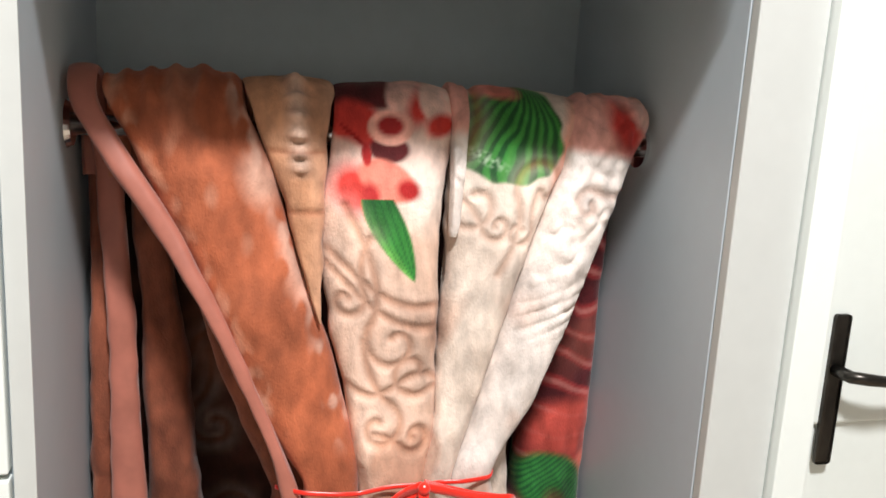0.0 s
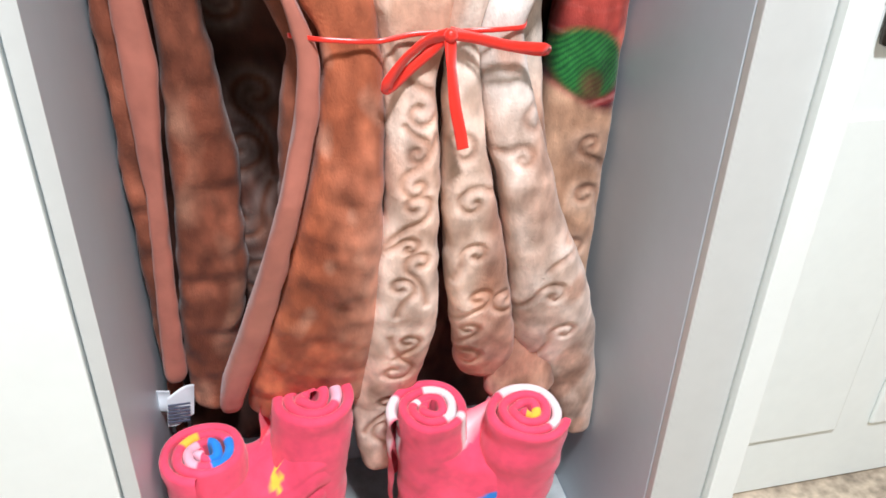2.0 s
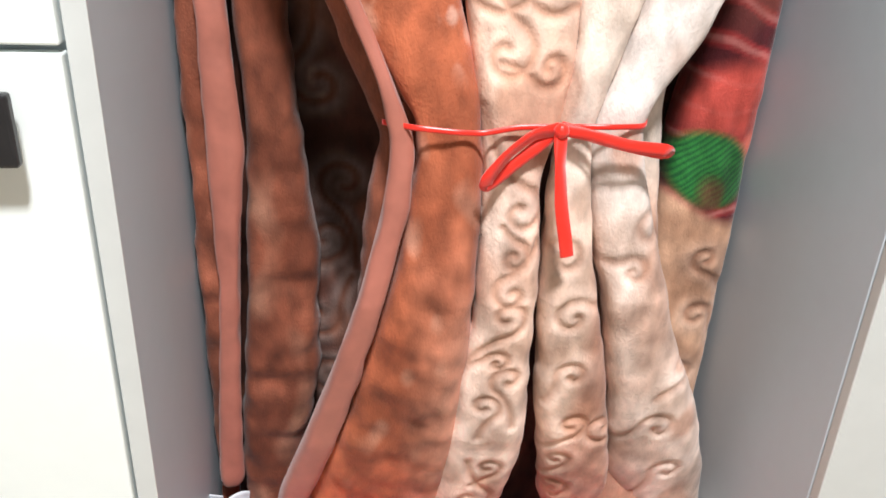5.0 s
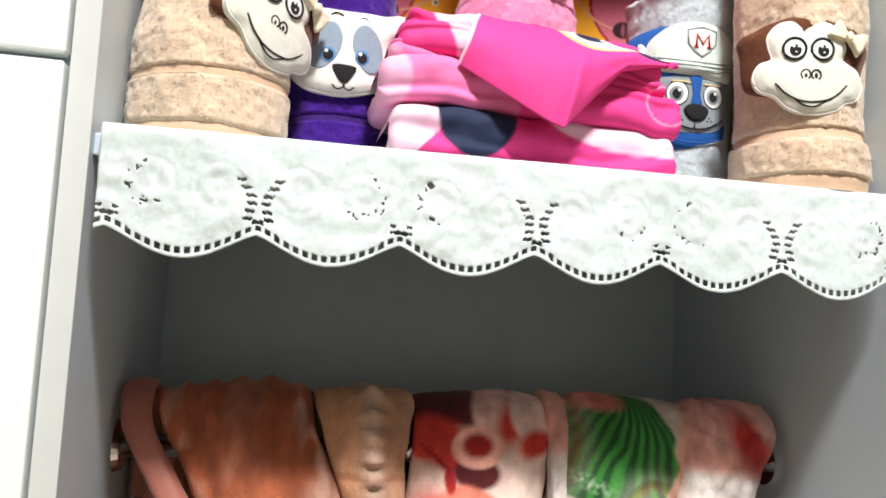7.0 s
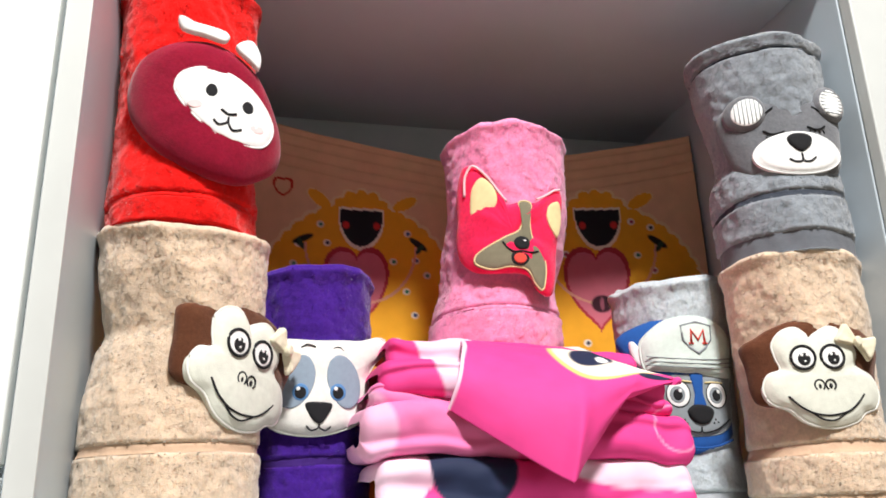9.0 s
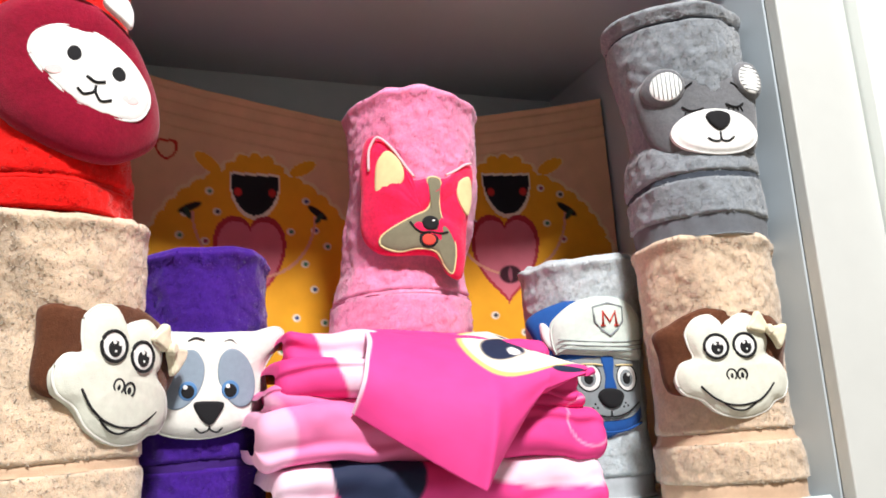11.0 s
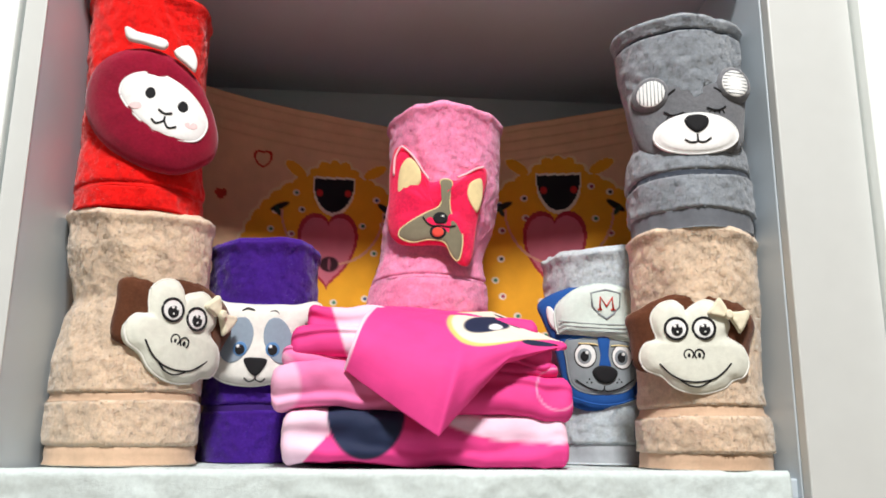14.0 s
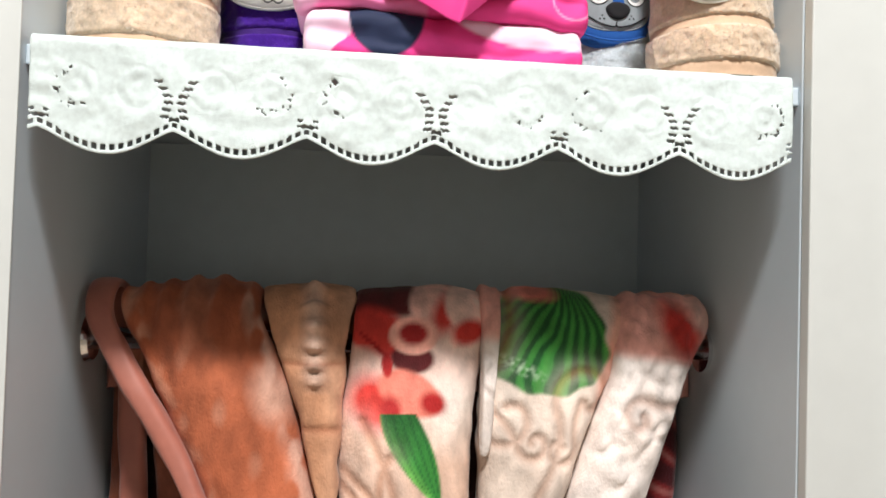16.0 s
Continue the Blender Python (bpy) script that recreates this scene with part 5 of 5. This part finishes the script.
muz = pad("muzzle", f5, [(101 * k5[0] * math.cos(q), (-22 + 50 * math.sin(q)) * k5[1]) for q in np.linspace(0, 2 * math.pi, 16, endpoint=False)], 0.0025, 0.005, PURE, t5, "white oval muzzle patch", welt=PURE)
pad("nose", f5, px([(-29, 8), (-18, 20), (10, 21), (28, 12), (24, -8), (0, -23), (-20, -10)], k5), 0.0072, 0.003, BLACK, muz, times=2)
stroke("mouth", f5, px([(-30, -38), (-18, -46), (0, -46), (0, -20), (0, -46), (18, -46), (31, -36)], k5), 0.0010, 0.0078, BLACK, muz)
for u, v, d in ((-49, 35, 3), (51, 44, -2)):
    stroke("closed_eye", f5, px([(u - 23, v + d), (u - 8, v - 8), (u + 8, v - 8), (u + 23, v - d)], k5), 0.0011, 0.0036, BLACK, head5)
    for a in (-14, -4, 6, 15):
        stroke("lash", f5, px([(u + a, v - 6), (u + a * 1.3, v - 16)], k5), 0.0006, 0.0035, BLACK, head5)
stroke("brow", f5, px([(-64, 78), (-54, 86), (-44, 92)], k5), 0.0009, 0.0034, BLACK, head5)
stroke("brow", f5, px([(48, 92), (58, 88), (68, 80)], k5), 0.0009, 0.0034, BLACK, head5)
for u, v in ((-102, 88), (100, 104)):
    ear = pad("ear", f5, [(44 * k5[0] * math.cos(q), 44 * k5[1] * math.sin(q)) for q in np.linspace(0, 2 * math.pi, 14, endpoint=False)], 0.000, 0.008, BEAR_FUR, t5, "round grey plush ear", shift=(u * k5[0], v * k5[1]))
    dot("inner_ear", f5, u * k5[0], (v - 2) * k5[1], 33 * k5[0], 33 * k5[1], 0.0072, PURE, ear, thick=0.0012)
    for w in range(-3, 4):
        e = math.sqrt(33 ** 2 - (8.5 * w) ** 2) * 0.92
        tilt = 1 if u < 0 else 0
        ends = [(u + 8.5 * w, v - 2 - e), (u + 8.5 * w, v - 2 + e)] if tilt else [(u - e, v - 2 + 8.5 * w), (u + e, v - 2 + 8.5 * w)]
        stroke("stripe", f5, px(ends, k5), 0.0005, 0.0085, STEEL, ear)

# pale grey towel with a puppy face in a cap
t6 = towel("pale grey rolled towel with a puppy face in a cap", 0.217, 0.178, SHELF, [(0, 0.057), (0.02, 0.059), (0.06, 0.056), (0.15, 0.058), (0.20, 0.061), (0.228, 0.061)], LIGHT_GREY, seed=13, bands=[(0.012, 0.010, PALE_BAND, 0.0)])
f6 = Front(0.205, 0.122, 1.840, -5, 0.095)
k6 = 0.00034
head6 = pad("head_patch", f6, px([(-192, 240), (-110, 280), (10, 298), (110, 285), (148, 272), (140, 220), (118, 150), (118, 60), (115, -20), (105, -85), (40, -114), (-40, -114), (-112, -82), (-128, 0), (-150, 100), (-180, 180)], k6), -0.005, 0.009, ROYAL, t6, "royal blue plush head patch", soft=0.0008, hub=(0, 80 * k6))
mask6 = pad("muzzle", f6, px([(-112, 112), (0, 120), (108, 110), (110, 50), (102, -18), (62, -52), (0, -60), (-62, -55), (-102, -28), (-115, 40)], k6), 0.002, 0.004, STEEL, t6, "grey face patch", soft=0.0004, welt=STEEL)
stroke("collar_trim", f6, px([(-100, -70), (-50, -88), (0, -94), (50, -88), (98, -70)], k6), 0.0012, 0.0042, ROYAL, head6)
for u, v in ((-58, 60), (57, 56)):
    dot("eye", f6, u * k6, v * k6, 32 * k6, 37 * k6, 0.0060, PURE, mask6, thick=0.0006)
    stroke("eye_rim", f6, [(u * k6 + a, v * k6 + b) for a, b in ring_pts(0, 0, 33 * k6, 38 * k6)], 0.0005, 0.0064, BLACK, mask6, closed=True)
    dot("iris", f6, (u - 3) * k6, (v - 2) * k6, 21 * k6, 24 * k6, 0.0067, STEEL, mask6, thick=0.0005)
    dot("pupil", f6, (u - 3) * k6, (v - 3) * k6, 13 * k6, 16 * k6, 0.0073, BLACK, mask6, thick=0.0005)
    dot("glint", f6, (u + 4) * k6, (v + 8) * k6, 5 * k6, 5 * k6, 0.0079, PURE, mask6, thick=0.0004)
pad("blaze", f6, px([(-18, 118), (18, 118), (14, 60), (20, 22), (-16, 22), (-12, 60)], k6), 0.0055, 0.0015, ROYAL, mask6, times=1)
stroke("brow", f6, px([(-78, 98), (-40, 97), (-18, 92)], k6), 0.0009, 0.0066, STRAW, mask6)
stroke("brow", f6, px([(22, 90), (45, 92), (80, 90)], k6), 0.0009, 0.0066, STRAW, mask6)
pad("nose", f6, px([(-39, 8), (-22, 26), (5, 28), (32, 20), (41, 4), (25, -20), (0, -28), (-25, -18)], k6), 0.0058, 0.004, BLACK, mask6, times=2)
stroke("mouth", f6, px([(-90, -15), (-55, -40), (-4, -54), (-2, -28), (-4, -54), (46, -44), (92, -14)], k6), 0.0008, 0.0062, BLACK, mask6)
for u, v in ((-48, -14), (-42, -24), (-55, -24), (44, -14), (38, -24), (52, -22)):
    dot("whisker_dot", f6, u * k6, v * k6, 3 * k6, 3 * k6, 0.0060, BLACK, mask6, thick=0.0004, n=8)
pad("inner_ear", f6, px([(-168, 222), (-152, 214), (-134, 165), (-142, 142), (-160, 160), (-170, 195)], k6), 0.002, 0.003, PURE, t6, "white felt inner ear", times=1)
cap = pad("cap", f6, px([(-143, 136), (-148, 208), (-118, 248), (-68, 278), (7, 288), (82, 273), (127, 233), (137, 193), (114, 148), (107, 106), (-8, 118), (-118, 130)], k6), 0.003, 0.009, PALE_BLUE, t6, "white peaked cap patch", soft=0.0009, welt=PALE_BLUE)
for v in (134, 146, 158):
    stroke("cap_seam", f6, px([(-138, v + 12), (-70, v + 2), (0, v - 3), (60, v - 3), (112, v + 2)], k6), 0.0005, 0.0118, STEEL, cap)
badge = pad("badge", f6, px([(-38, 255), (8, 266), (55, 255), (51, 210), (8, 172), (-33, 210)], k6), 0.0105, 0.002, PALE_BLUE, t6, "shield badge with a red letter M", times=1)
stroke("badge_rim", f6, px([(-38, 255), (8, 266), (55, 255), (51, 212), (32, 190), (8, 173), (-16, 190), (-34, 212)], k6), 0.0013, 0.0118, STEEL, badge, closed=True)
part("letter_m", tube_bm([f6.at(a * k6, b * k6, 0.0132) for a, b in ((-12, 202), (-10, 242), (9, 212), (28, 242), (30, 202))], 0.0014, 6), TONGUE, badge, "red letter M")
for a in (-12, 30):
    part("letter_foot", tube_bm([f6.at((a - 7) * k6, 202 * k6, 0.0130), f6.at((a + 7) * k6, 202 * k6, 0.0130)], 0.0010, 6), TONGUE, badge)

# pink towel with a dog face, on the folded bedding
t7 = towel("pink rolled terry towel with a coral dog face", 0.0175, 0.176, 1.880, [(0, 0.066), (0.035, 0.068), (0.058, 0.066, 0.001), (0.088, 0.0575, 0.003), (0.104, 0.058, 0.006), (0.13, 0.062, 0.013), (0.17, 0.064, 0.019), (0.254, 0.063, 0.020)], ROSE, seed=15, bands=[(0.062, 0.002, ROSE, 0.0015)])
f7 = Front(0.027, 0.106, 2.002, -3, 0.085)
k7 = 0.00031
head7 = pad("head_patch", f7, px([(-142, 285), (-167, 270), (-182, 195), (-182, 105), (-187, 25), (-177, -35), (-142, -75), (-92, -88), (18, -92), (58, -145), (98, -155), (118, -105), (128, -25), (143, 55), (168, 155), (170, 195), (158, 210), (128, 200), (88, 165), (58, 148), (18, 150), (-37, 140), (-57, 185), (-92, 235), (-122, 280)], k7), -0.004, 0.009, CORAL, t7, "coral plush dog head patch", hub=(-20 * k7, 40 * k7), soft=0.0026, times=2)
# Ear piping, pale so that its colour holds the glints along the cord.
for pts7 in ([(-165, 170), (-164, 235), (-143, 276), (-122, 262), (-92, 225), (-60, 170), (-40, 142)], [(60, 152), (95, 170), (128, 195), (154, 204)]):
    stroke("ear_piping", f7, px(pts7, k7), 0.0013, 0.0042, GLINT_PIPING, head7)
for pts7 in ([(-114, 228), (-142, 195), (-150, 125), (-142, 100), (-82, 118), (-67, 155), (-82, 200)], [(138, 160), (103, 135), (96, 85), (128, 35), (148, 85), (150, 145)]):
    pad("inner_ear", f7, px(pts7, k7), 0.0035, 0.0022, STRAW, head7, "straw-coloured inner ear", times=2)
edge7 = [(0, 140), (40, 137), (32, 75), (38, 20), (65, -20), (78, -60), (75, -110), (62, -148), (40, -130), (15, -85), (-40, -75), (-95, -82), (-140, -62), (-142, -35), (-110, -10), (-50, 22), (-5, 45), (10, 90)]
muz7 = pad("muzzle", f7, px(edge7, k7), 0.0035, 0.0035, OLIVE, t7, "olive muzzle patch with a straw-coloured edge", times=2, hub=(10 * k7, -30 * k7), soft=0.0004, welt=STRAW)
dot("nose", f7, 0, 0, 26 * k7, 22 * k7, 0.0068, BLACK, muz7, thick=0.002)
dot("nose_glint", f7, 8 * k7, 6 * k7, 5 * k7, 3 * k7, 0.0088, PURE, muz7, thick=0.0003, n=8)
stroke("mouth", f7, px([(-60, 5), (-46, -18), (-26, -30), (0, -26), (24, -32), (52, -26)], k7), 0.0010, 0.0072, BLACK, muz7)
dot("mouth_opening", f7, -8 * k7, -48 * k7, 30 * k7, 25 * k7, 0.0066, BLACK, muz7, thick=0.0008)
dot("tongue", f7, -8 * k7, -50 * k7, 20 * k7, 17 * k7, 0.0074, TONGUE, muz7, thick=0.0012)

# ---- folded pink bedding ----
FUCHSIA, LIGHT_PINK, NAVY, BLUSHY = (0.78, 0.05, 0.26), (0.86, 0.42, 0.62), (0.014, 0.022, 0.06), (0.88, 0.60, 0.74)
bedding = thing("folded_bedding", (0.015, 0.13, SHELF), "stack of folded pink printed bedding with a pointed flap", "bedding")


def slab(name, x0, x1, y0, y1, z0, z1, paint, seed, flare=0.0, fold_side=0):
    """A folded layer of cloth: rounded front, soft wrinkled top, thin sheets showing at its side."""
    n, m = 150, 76
    s = np.linspace(0, 1, n)
    prof = np.linspace(-1, 1, m)
    S, Q = np.meshgrid(s, prof)
    X = x0 + (x1 - x0) * S
    h = (z1 - z0) / 2
    ang = Q * math.pi / 2
    back_run = np.abs(Q) > 0.55
    Y = np.where(back_run, y0 + 0.02 + (np.abs(Q) - 0.55) / 0.45 * (y1 - y0 - 0.02), y0 + 0.02 * (np.abs(Q) / 0.55) ** 2.4)
    Zr = np.where(back_run, np.sign(Q), np.sin(np.clip(np.abs(Q) / 0.55, 0, 1) * math.pi / 2) ** 0.75 * np.sign(Q))
    end = np.clip(np.minimum(S, 1 - S) / 0.035, 0, 1)
    end = np.sqrt(1 - (1 - end) ** 2)
    Z = (z0 + z1) / 2 + h * Zr * (0.45 + 0.55 * end) - h * 0.3 * (1 - end) * fold_side
    Z = Z + (vnoise(X * 26 + seed, Y * 16, seed) * 0.0040 + vnoise(X * 60 + seed, Y * 22, seed + 4) * 0.0016) * (Q > -0.6) + flare * (S - 0.5)
    Y = Y + (1 - end) * 0.012 + vnoise(X * 20, Z * 60 + seed, seed + 1) * 0.0045 + vnoise(X * 60, Z * 90 + seed, seed + 2) * 0.0018 + 0.0035 * np.exp(-((Q - 0.12 * np.sin(X * 14 + seed)) / 0.07) ** 2)
    return sheet(name, np.stack([X, Y, Z], -1), COTTON, bedding, colour=paint(X, Y, Z))


def paint_low(x, y, z):
    rgb = tint(x, z, FUCHSIA, 0.04, 51)
    rgb = lay(rgb, np.clip((-0.085 - x + (z - 1.77) * 0.9) / 0.002, 0, 1), BLUSHY)
    rgb = lay(rgb, spot(x, z, -0.046, 1.797, 0.036, 0.043, 0, 0.03), NAVY)
    rgb = lay(rgb, spot(x, z, 0.105, 1.792, 0.085, 0.022, -4, 0.05), BLUSHY)
    return rgb


def paint_mid(x, y, z):
    rgb = tint(x, z, FUCHSIA, 0.04, 52)
    rgb = lay(rgb, np.clip((-0.005 - x) / 0.004, 0, 1) * 0.8, (0.83, 0.22, 0.46))
    rgb = lay(rgb, spot(x, z, -0.13, 1.825, 0.022, 0.03, 20, 0.1), LIGHT_PINK)
    rgb = lay(rgb, np.clip((0.0016 - np.abs(np.hypot(x - 0.135, (z - 1.82)) - 0.02)) / 0.0012, 0, 1) * 0.6, LIGHT_PINK)
    return rgb


def paint_top(x, y, z):
    rgb = tint(x, y, FUCHSIA, 0.04, 53)
    rgb = lay(rgb, np.clip((-0.030 - x) / 0.003, 0, 1) * np.clip((x + 0.082 - (1.892 - z) * 0.35) / 0.003, 0, 1), BLUSHY)
    return rgb


slab("lower_layer", -0.124, 0.146, 0.034, 0.26, 1.7475, 1.798, paint_low, 61, flare=-0.004)
slab("middle_layer", -0.136, 0.152, 0.034, 0.25, 1.794, 1.838, paint_mid, 63, flare=-0.014)
slab("middle_fold", -0.128, 0.140, 0.045, 0.25, 1.830, 1.852, paint_mid, 66, flare=-0.010)
slab("upper_layer", -0.120, 0.134, 0.040, 0.25, 1.842, 1.874, paint_top, 65, flare=-0.010)
slab("top_layer", -0.108, 0.128, 0.078, 0.25, 1.866, 1.900, paint_top, 67, flare=-0.016)
# pointed flap drawn over the front: a kite of cloth from the back edge over the front edge
n, m = 130, 130
FS, FV = np.meshgrid(np.linspace(0, 1, n), np.linspace(0, 1, m))


def along(s, pts):
    k = [p[0] for p in pts]
    return np.stack([np.interp(s, k, [p[c] for p in pts]) for c in (1, 2, 3)], -1)


back_edge = along(FS, [(0, -0.036, 0.125, 1.9085), (0.35, 0.012, 0.135, 1.911), (0.7, 0.085, 0.125, 1.906), (1, 0.150, 0.100, 1.874)])
knee_edge = along(FS, [(0, -0.052, 0.036, 1.884), (0.3, -0.012, 0.024, 1.874), (0.55, 0.040, 0.016, 1.866), (0.8, 0.096, 0.024, 1.864), (1, 0.146, 0.050, 1.864)])
low_edge = along(FS, [(0, -0.068, 0.030, 1.836), (0.28, -0.028, 0.010, 1.807), (0.56, 0.017, -0.010, 1.775), (0.80, 0.082, 0.022, 1.842), (1, 0.144, 0.046, 1.860)])
w0, w1, w2 = (1 - FV) ** 2, 2 * FV * (1 - FV), FV ** 2
ctrl = 2 * knee_edge - 0.5 * back_edge - 0.5 * low_edge
ctrl = 0.75 * ctrl + 0.25 * knee_edge
FP = back_edge * w0[..., None] + ctrl * w1[..., None] + low_edge * w2[..., None]
FX, FY, FZ = FP[..., 0], FP[..., 1], FP[..., 2]
crease = np.exp(-((FS - 0.56) / 0.035) ** 2) * np.clip((FV - 0.35) / 0.5, 0, 1)
FY = FY - 0.005 * crease + 0.0022 * vnoise(FX * 26, FV * 6, 72) - 0.003 * np.sin(FS * 9 + FV * 3) * FV * (1 - FV)
FZ = FZ + 0.0018 * vnoise(FX * 22, FV * 4, 71)
rgb = tint(FX, FV, (0.80, 0.055, 0.28), 0.04, 73)
rgb = lay(rgb, np.clip((0.035 - FS - 0.02 * FV) / 0.004, 0, 1), BLUSHY)
for ru, rv, col in ((0.245, 0.33, (0.80, 0.58, 0.18)), (0.225, 0.30, (0.86, 0.76, 0.62))):
    rgb = lay(rgb, spot(FS, FV, 0.735, 0.24, ru, rv, 22, 0.02), col)
rgb = lay(rgb, spot(FS, FV, 0.42, 0.01, 0.10, 0.07, 20, 0.1), (0.72, 0.10, 0.06))
rgb = lay(rgb, spot(FS, FV, 0.92, 0.12, 0.20, 0.26, 10, 0.03), (0.86, 0.76, 0.66))
rgb = lay(rgb, spot(FS, FV, 0.66, 0.27, 0.085, 0.16, 28, 0.05), NAVY)
rgb = lay(rgb, spot(FS, FV, 0.70, 0.30, 0.026, 0.055, 20, 0.1), (0.88, 0.88, 0.88))
rgb = lay(rgb, spot(FS, FV, 0.74, 0.06, 0.035, 0.022, 0, 0.1), NAVY)
rgb = lay(rgb, spot(FS, FV, 0.79, 0.16, 0.030, 0.026, 0, 0.1), NAVY)
rgb = lay(rgb, spot(FS, FV, 0.895, 0.56, 0.060, 0.10, -40, 0.08), NAVY)
rgb = lay(rgb, ((FS > 0.90) & (FV > 0.80)).astype(float), (0.80, 0.055, 0.28))
flap = sheet("pointed_flap", np.stack([FX, FY, FZ], -1), COTTON, bedding, "pink flap printed with one large eye", colour=rgb)
mod = flap.modifiers.new("thick", "SOLIDIFY")
mod.thickness, mod.offset = 0.003, -1.0

# ---- printed cloth hung at the back of the shelf ----
APRICOT, ORANGE = (0.76, 0.48, 0.30), (0.82, 0.38, 0.018)
banner = thing("backdrop_cloth", (0, 0.33, SHELF), "apricot cloth printed with two orange smiling creatures, hung behind the towels", "cloth")
BX, BV = np.meshgrid(np.linspace(-0.350, 0.343, 420), np.linspace(0, 1, 300))
b_top = 2.190 + 0.046 * np.clip(np.abs(BX - 0.035) / 0.32, 0, 1) ** 1.3
BZ = 1.750 + (b_top - 1.750) * BV
deep_b = (b_top - BZ)
hem = (deep_b < 0.058).astype(float)
seams = np.exp(-((np.mod(deep_b, 0.0145) - 0.0072) / 0.0022) ** 2) * hem
BY = 0.336 - 0.036 * (BX / 0.30) ** 2 + 0.004 * np.sin(BX * 22) * BV + 0.0018 * seams + 0.004 * vnoise(BX * 9, BZ * 7, 81) + 0.0012 * vnoise(BX * 40, BZ * 26, 84)
rgb = tint(BX, BZ, APRICOT, 0.05, 82)
rgb = lay(rgb, seams * 0.22, (0.55, 0.33, 0.20))
rnd = random.Random(5)
for mx, mz, k in ((-0.0995, 2.115, 1.0), (0.2075, 2.127, 1.07)):
    U, V = (BX - mx) / k, (BZ - mz) / k
    ang = np.arctan2(V + 0.13, U)
    scal = 0.006 * np.abs(np.sin(ang * 22))
    dist = np.hypot(U / 0.125, (V + 0.13) / 0.140)
    crown = np.hypot(U / 0.030, (V - 0.004) / 0.020) - 0.25 * np.abs(np.sin(np.arctan2(V, U) * 5))
    horn = np.maximum(spot(U, V, -0.052, 0.012, 0.017, 0.0075, -38, 0.1), spot(U, V, 0.055, 0.012, 0.017, 0.0075, 28, 0.1))
    body_m = (dist < 0.985 + 4 * scal) | ((V < -0.13) & (np.abs(U) < 0.123 + scal)) | (crown < 0.9) | (horn > 0.5)
    edge_m = (dist < 1.018 + 4 * scal) | ((V < -0.13) & (np.abs(U) < 0.127 + scal)) | (crown < 1.05) | (horn > 0.02)
    rgb = lay(rgb, edge_m * 0.75, (0.82, 0.66, 0.42))
    rgb = lay(rgb, body_m.astype(float), ORANGE)
    spots, tries = [], 0
    while len(spots) < 62 and tries < 4000:
        tries += 1
        qu, qv = rnd.uniform(-0.12, 0.12), rnd.uniform(-0.36, 0.0)
        inside = (math.hypot(qu / 0.125, (qv + 0.13) / 0.14) < 0.93) if qv > -0.13 else abs(qu) < 0.118
        clear = math.hypot(qu, (qv + 0.02) * 0.9) > 0.040 and math.hypot(qu + 0.006, qv + 0.10) > 0.052
        if inside and clear and all(math.hypot(qu - a, qv - b) > 0.021 for a, b in spots):
            spots.append((qu, qv))
            rgb = lay(rgb, spot(U, V, qu, qv, 0.0046, 0.0042, 0, 0.15), (0.84, 0.76, 0.64))
            rgb = lay(rgb, spot(U, V, qu + 0.0007, qv, 0.0026, 0.0024, 0, 0.2), rnd.choice([(0.02, 0.05, 0.18), (0.03, 0.20, 0.10), (0.35, 0.05, 0.10), (0.03, 0.03, 0.05)]))
    jaw = (U / 0.0275) ** 2 + (np.clip(-V, 0, 1) / 0.047) ** 2 + np.clip(np.abs(U) - 0.0268, 0, 1) * 90
    rgb = lay(rgb, ((jaw < 1.22) & (V < 0.003)).astype(float), (0.80, 0.72, 0.60))
    rgb = lay(rgb, ((jaw < 1.0) & (V < 0)).astype(float), (0.008, 0.008, 0.012))
    for s_ in (-0.019, 0.019):
        rgb = lay(rgb, spot(U, V, s_, -0.020, 0.0042, 0.0048, 0, 0.15), (0.55, 0.03, 0.03))
    for grow, col in ((1.07, (0.42, 0.03, 0.05)), (0.95, (0.62, 0.16, 0.22))):
        hu, hv = (U + 0.006) / (0.0375 * grow), (V + 0.106) / (0.041 * grow)
        rgb = lay(rgb, ((hu * hu + (hv * 0.95 - 0.62 * np.sqrt(np.abs(hu)) + 0.05) ** 2) < 1).astype(float), col)
    smile = np.abs(np.hypot(U / 0.068, (V + 0.045) / 0.073) - 1)
    rgb = lay(rgb, ((smile < 0.022) & (V < -0.045)).astype(float), (0.72, 0.34, 0.24))
    for s_, turn in ((-0.071, 25), (0.071, -35)):
        rgb = lay(rgb, spot(U, V, s_, -0.041, 0.0135, 0.0042, turn, 0.1), (0.012, 0.012, 0.012))
        rgb = lay(rgb, spot(U, V, s_ * 1.03, -0.047, 0.003, 0.008, turn, 0.1), (0.02, 0.05, 0.03))
    rgb = lay(rgb, spot(U, V, -0.003, -0.118, 0.0125, 0.0105, 0, 0.1), (0.04, 0.006, 0.015))
    rgb = lay(rgb, spot(U, V, -0.003, -0.118, 0.0022, 0.008, 0, 0.2), (0.30, 0.08, 0.12))
for qx, qz, ro, ri in ((-0.196, 2.138, 0.0125, 0.0095), (-0.247, 2.085, 0.0075, 0.0)):
    u, v = (BX - qx), (BZ - qz)
    r = np.sqrt(u * u + (v * 1.05 - 0.45 * np.abs(u)) ** 2)
    rgb = lay(rgb, ((r < ro) & (r >= ri)).astype(float), (0.52, 0.03, 0.015))
cl = sheet("printed_panel", np.stack([BX, BY, BZ], -1)[::-1], COTTON, banner, colour=rgb[::-1])
mod = cl.modifiers.new("thick", "SOLIDIFY")
mod.thickness, mod.offset = 0.0015, -1.0
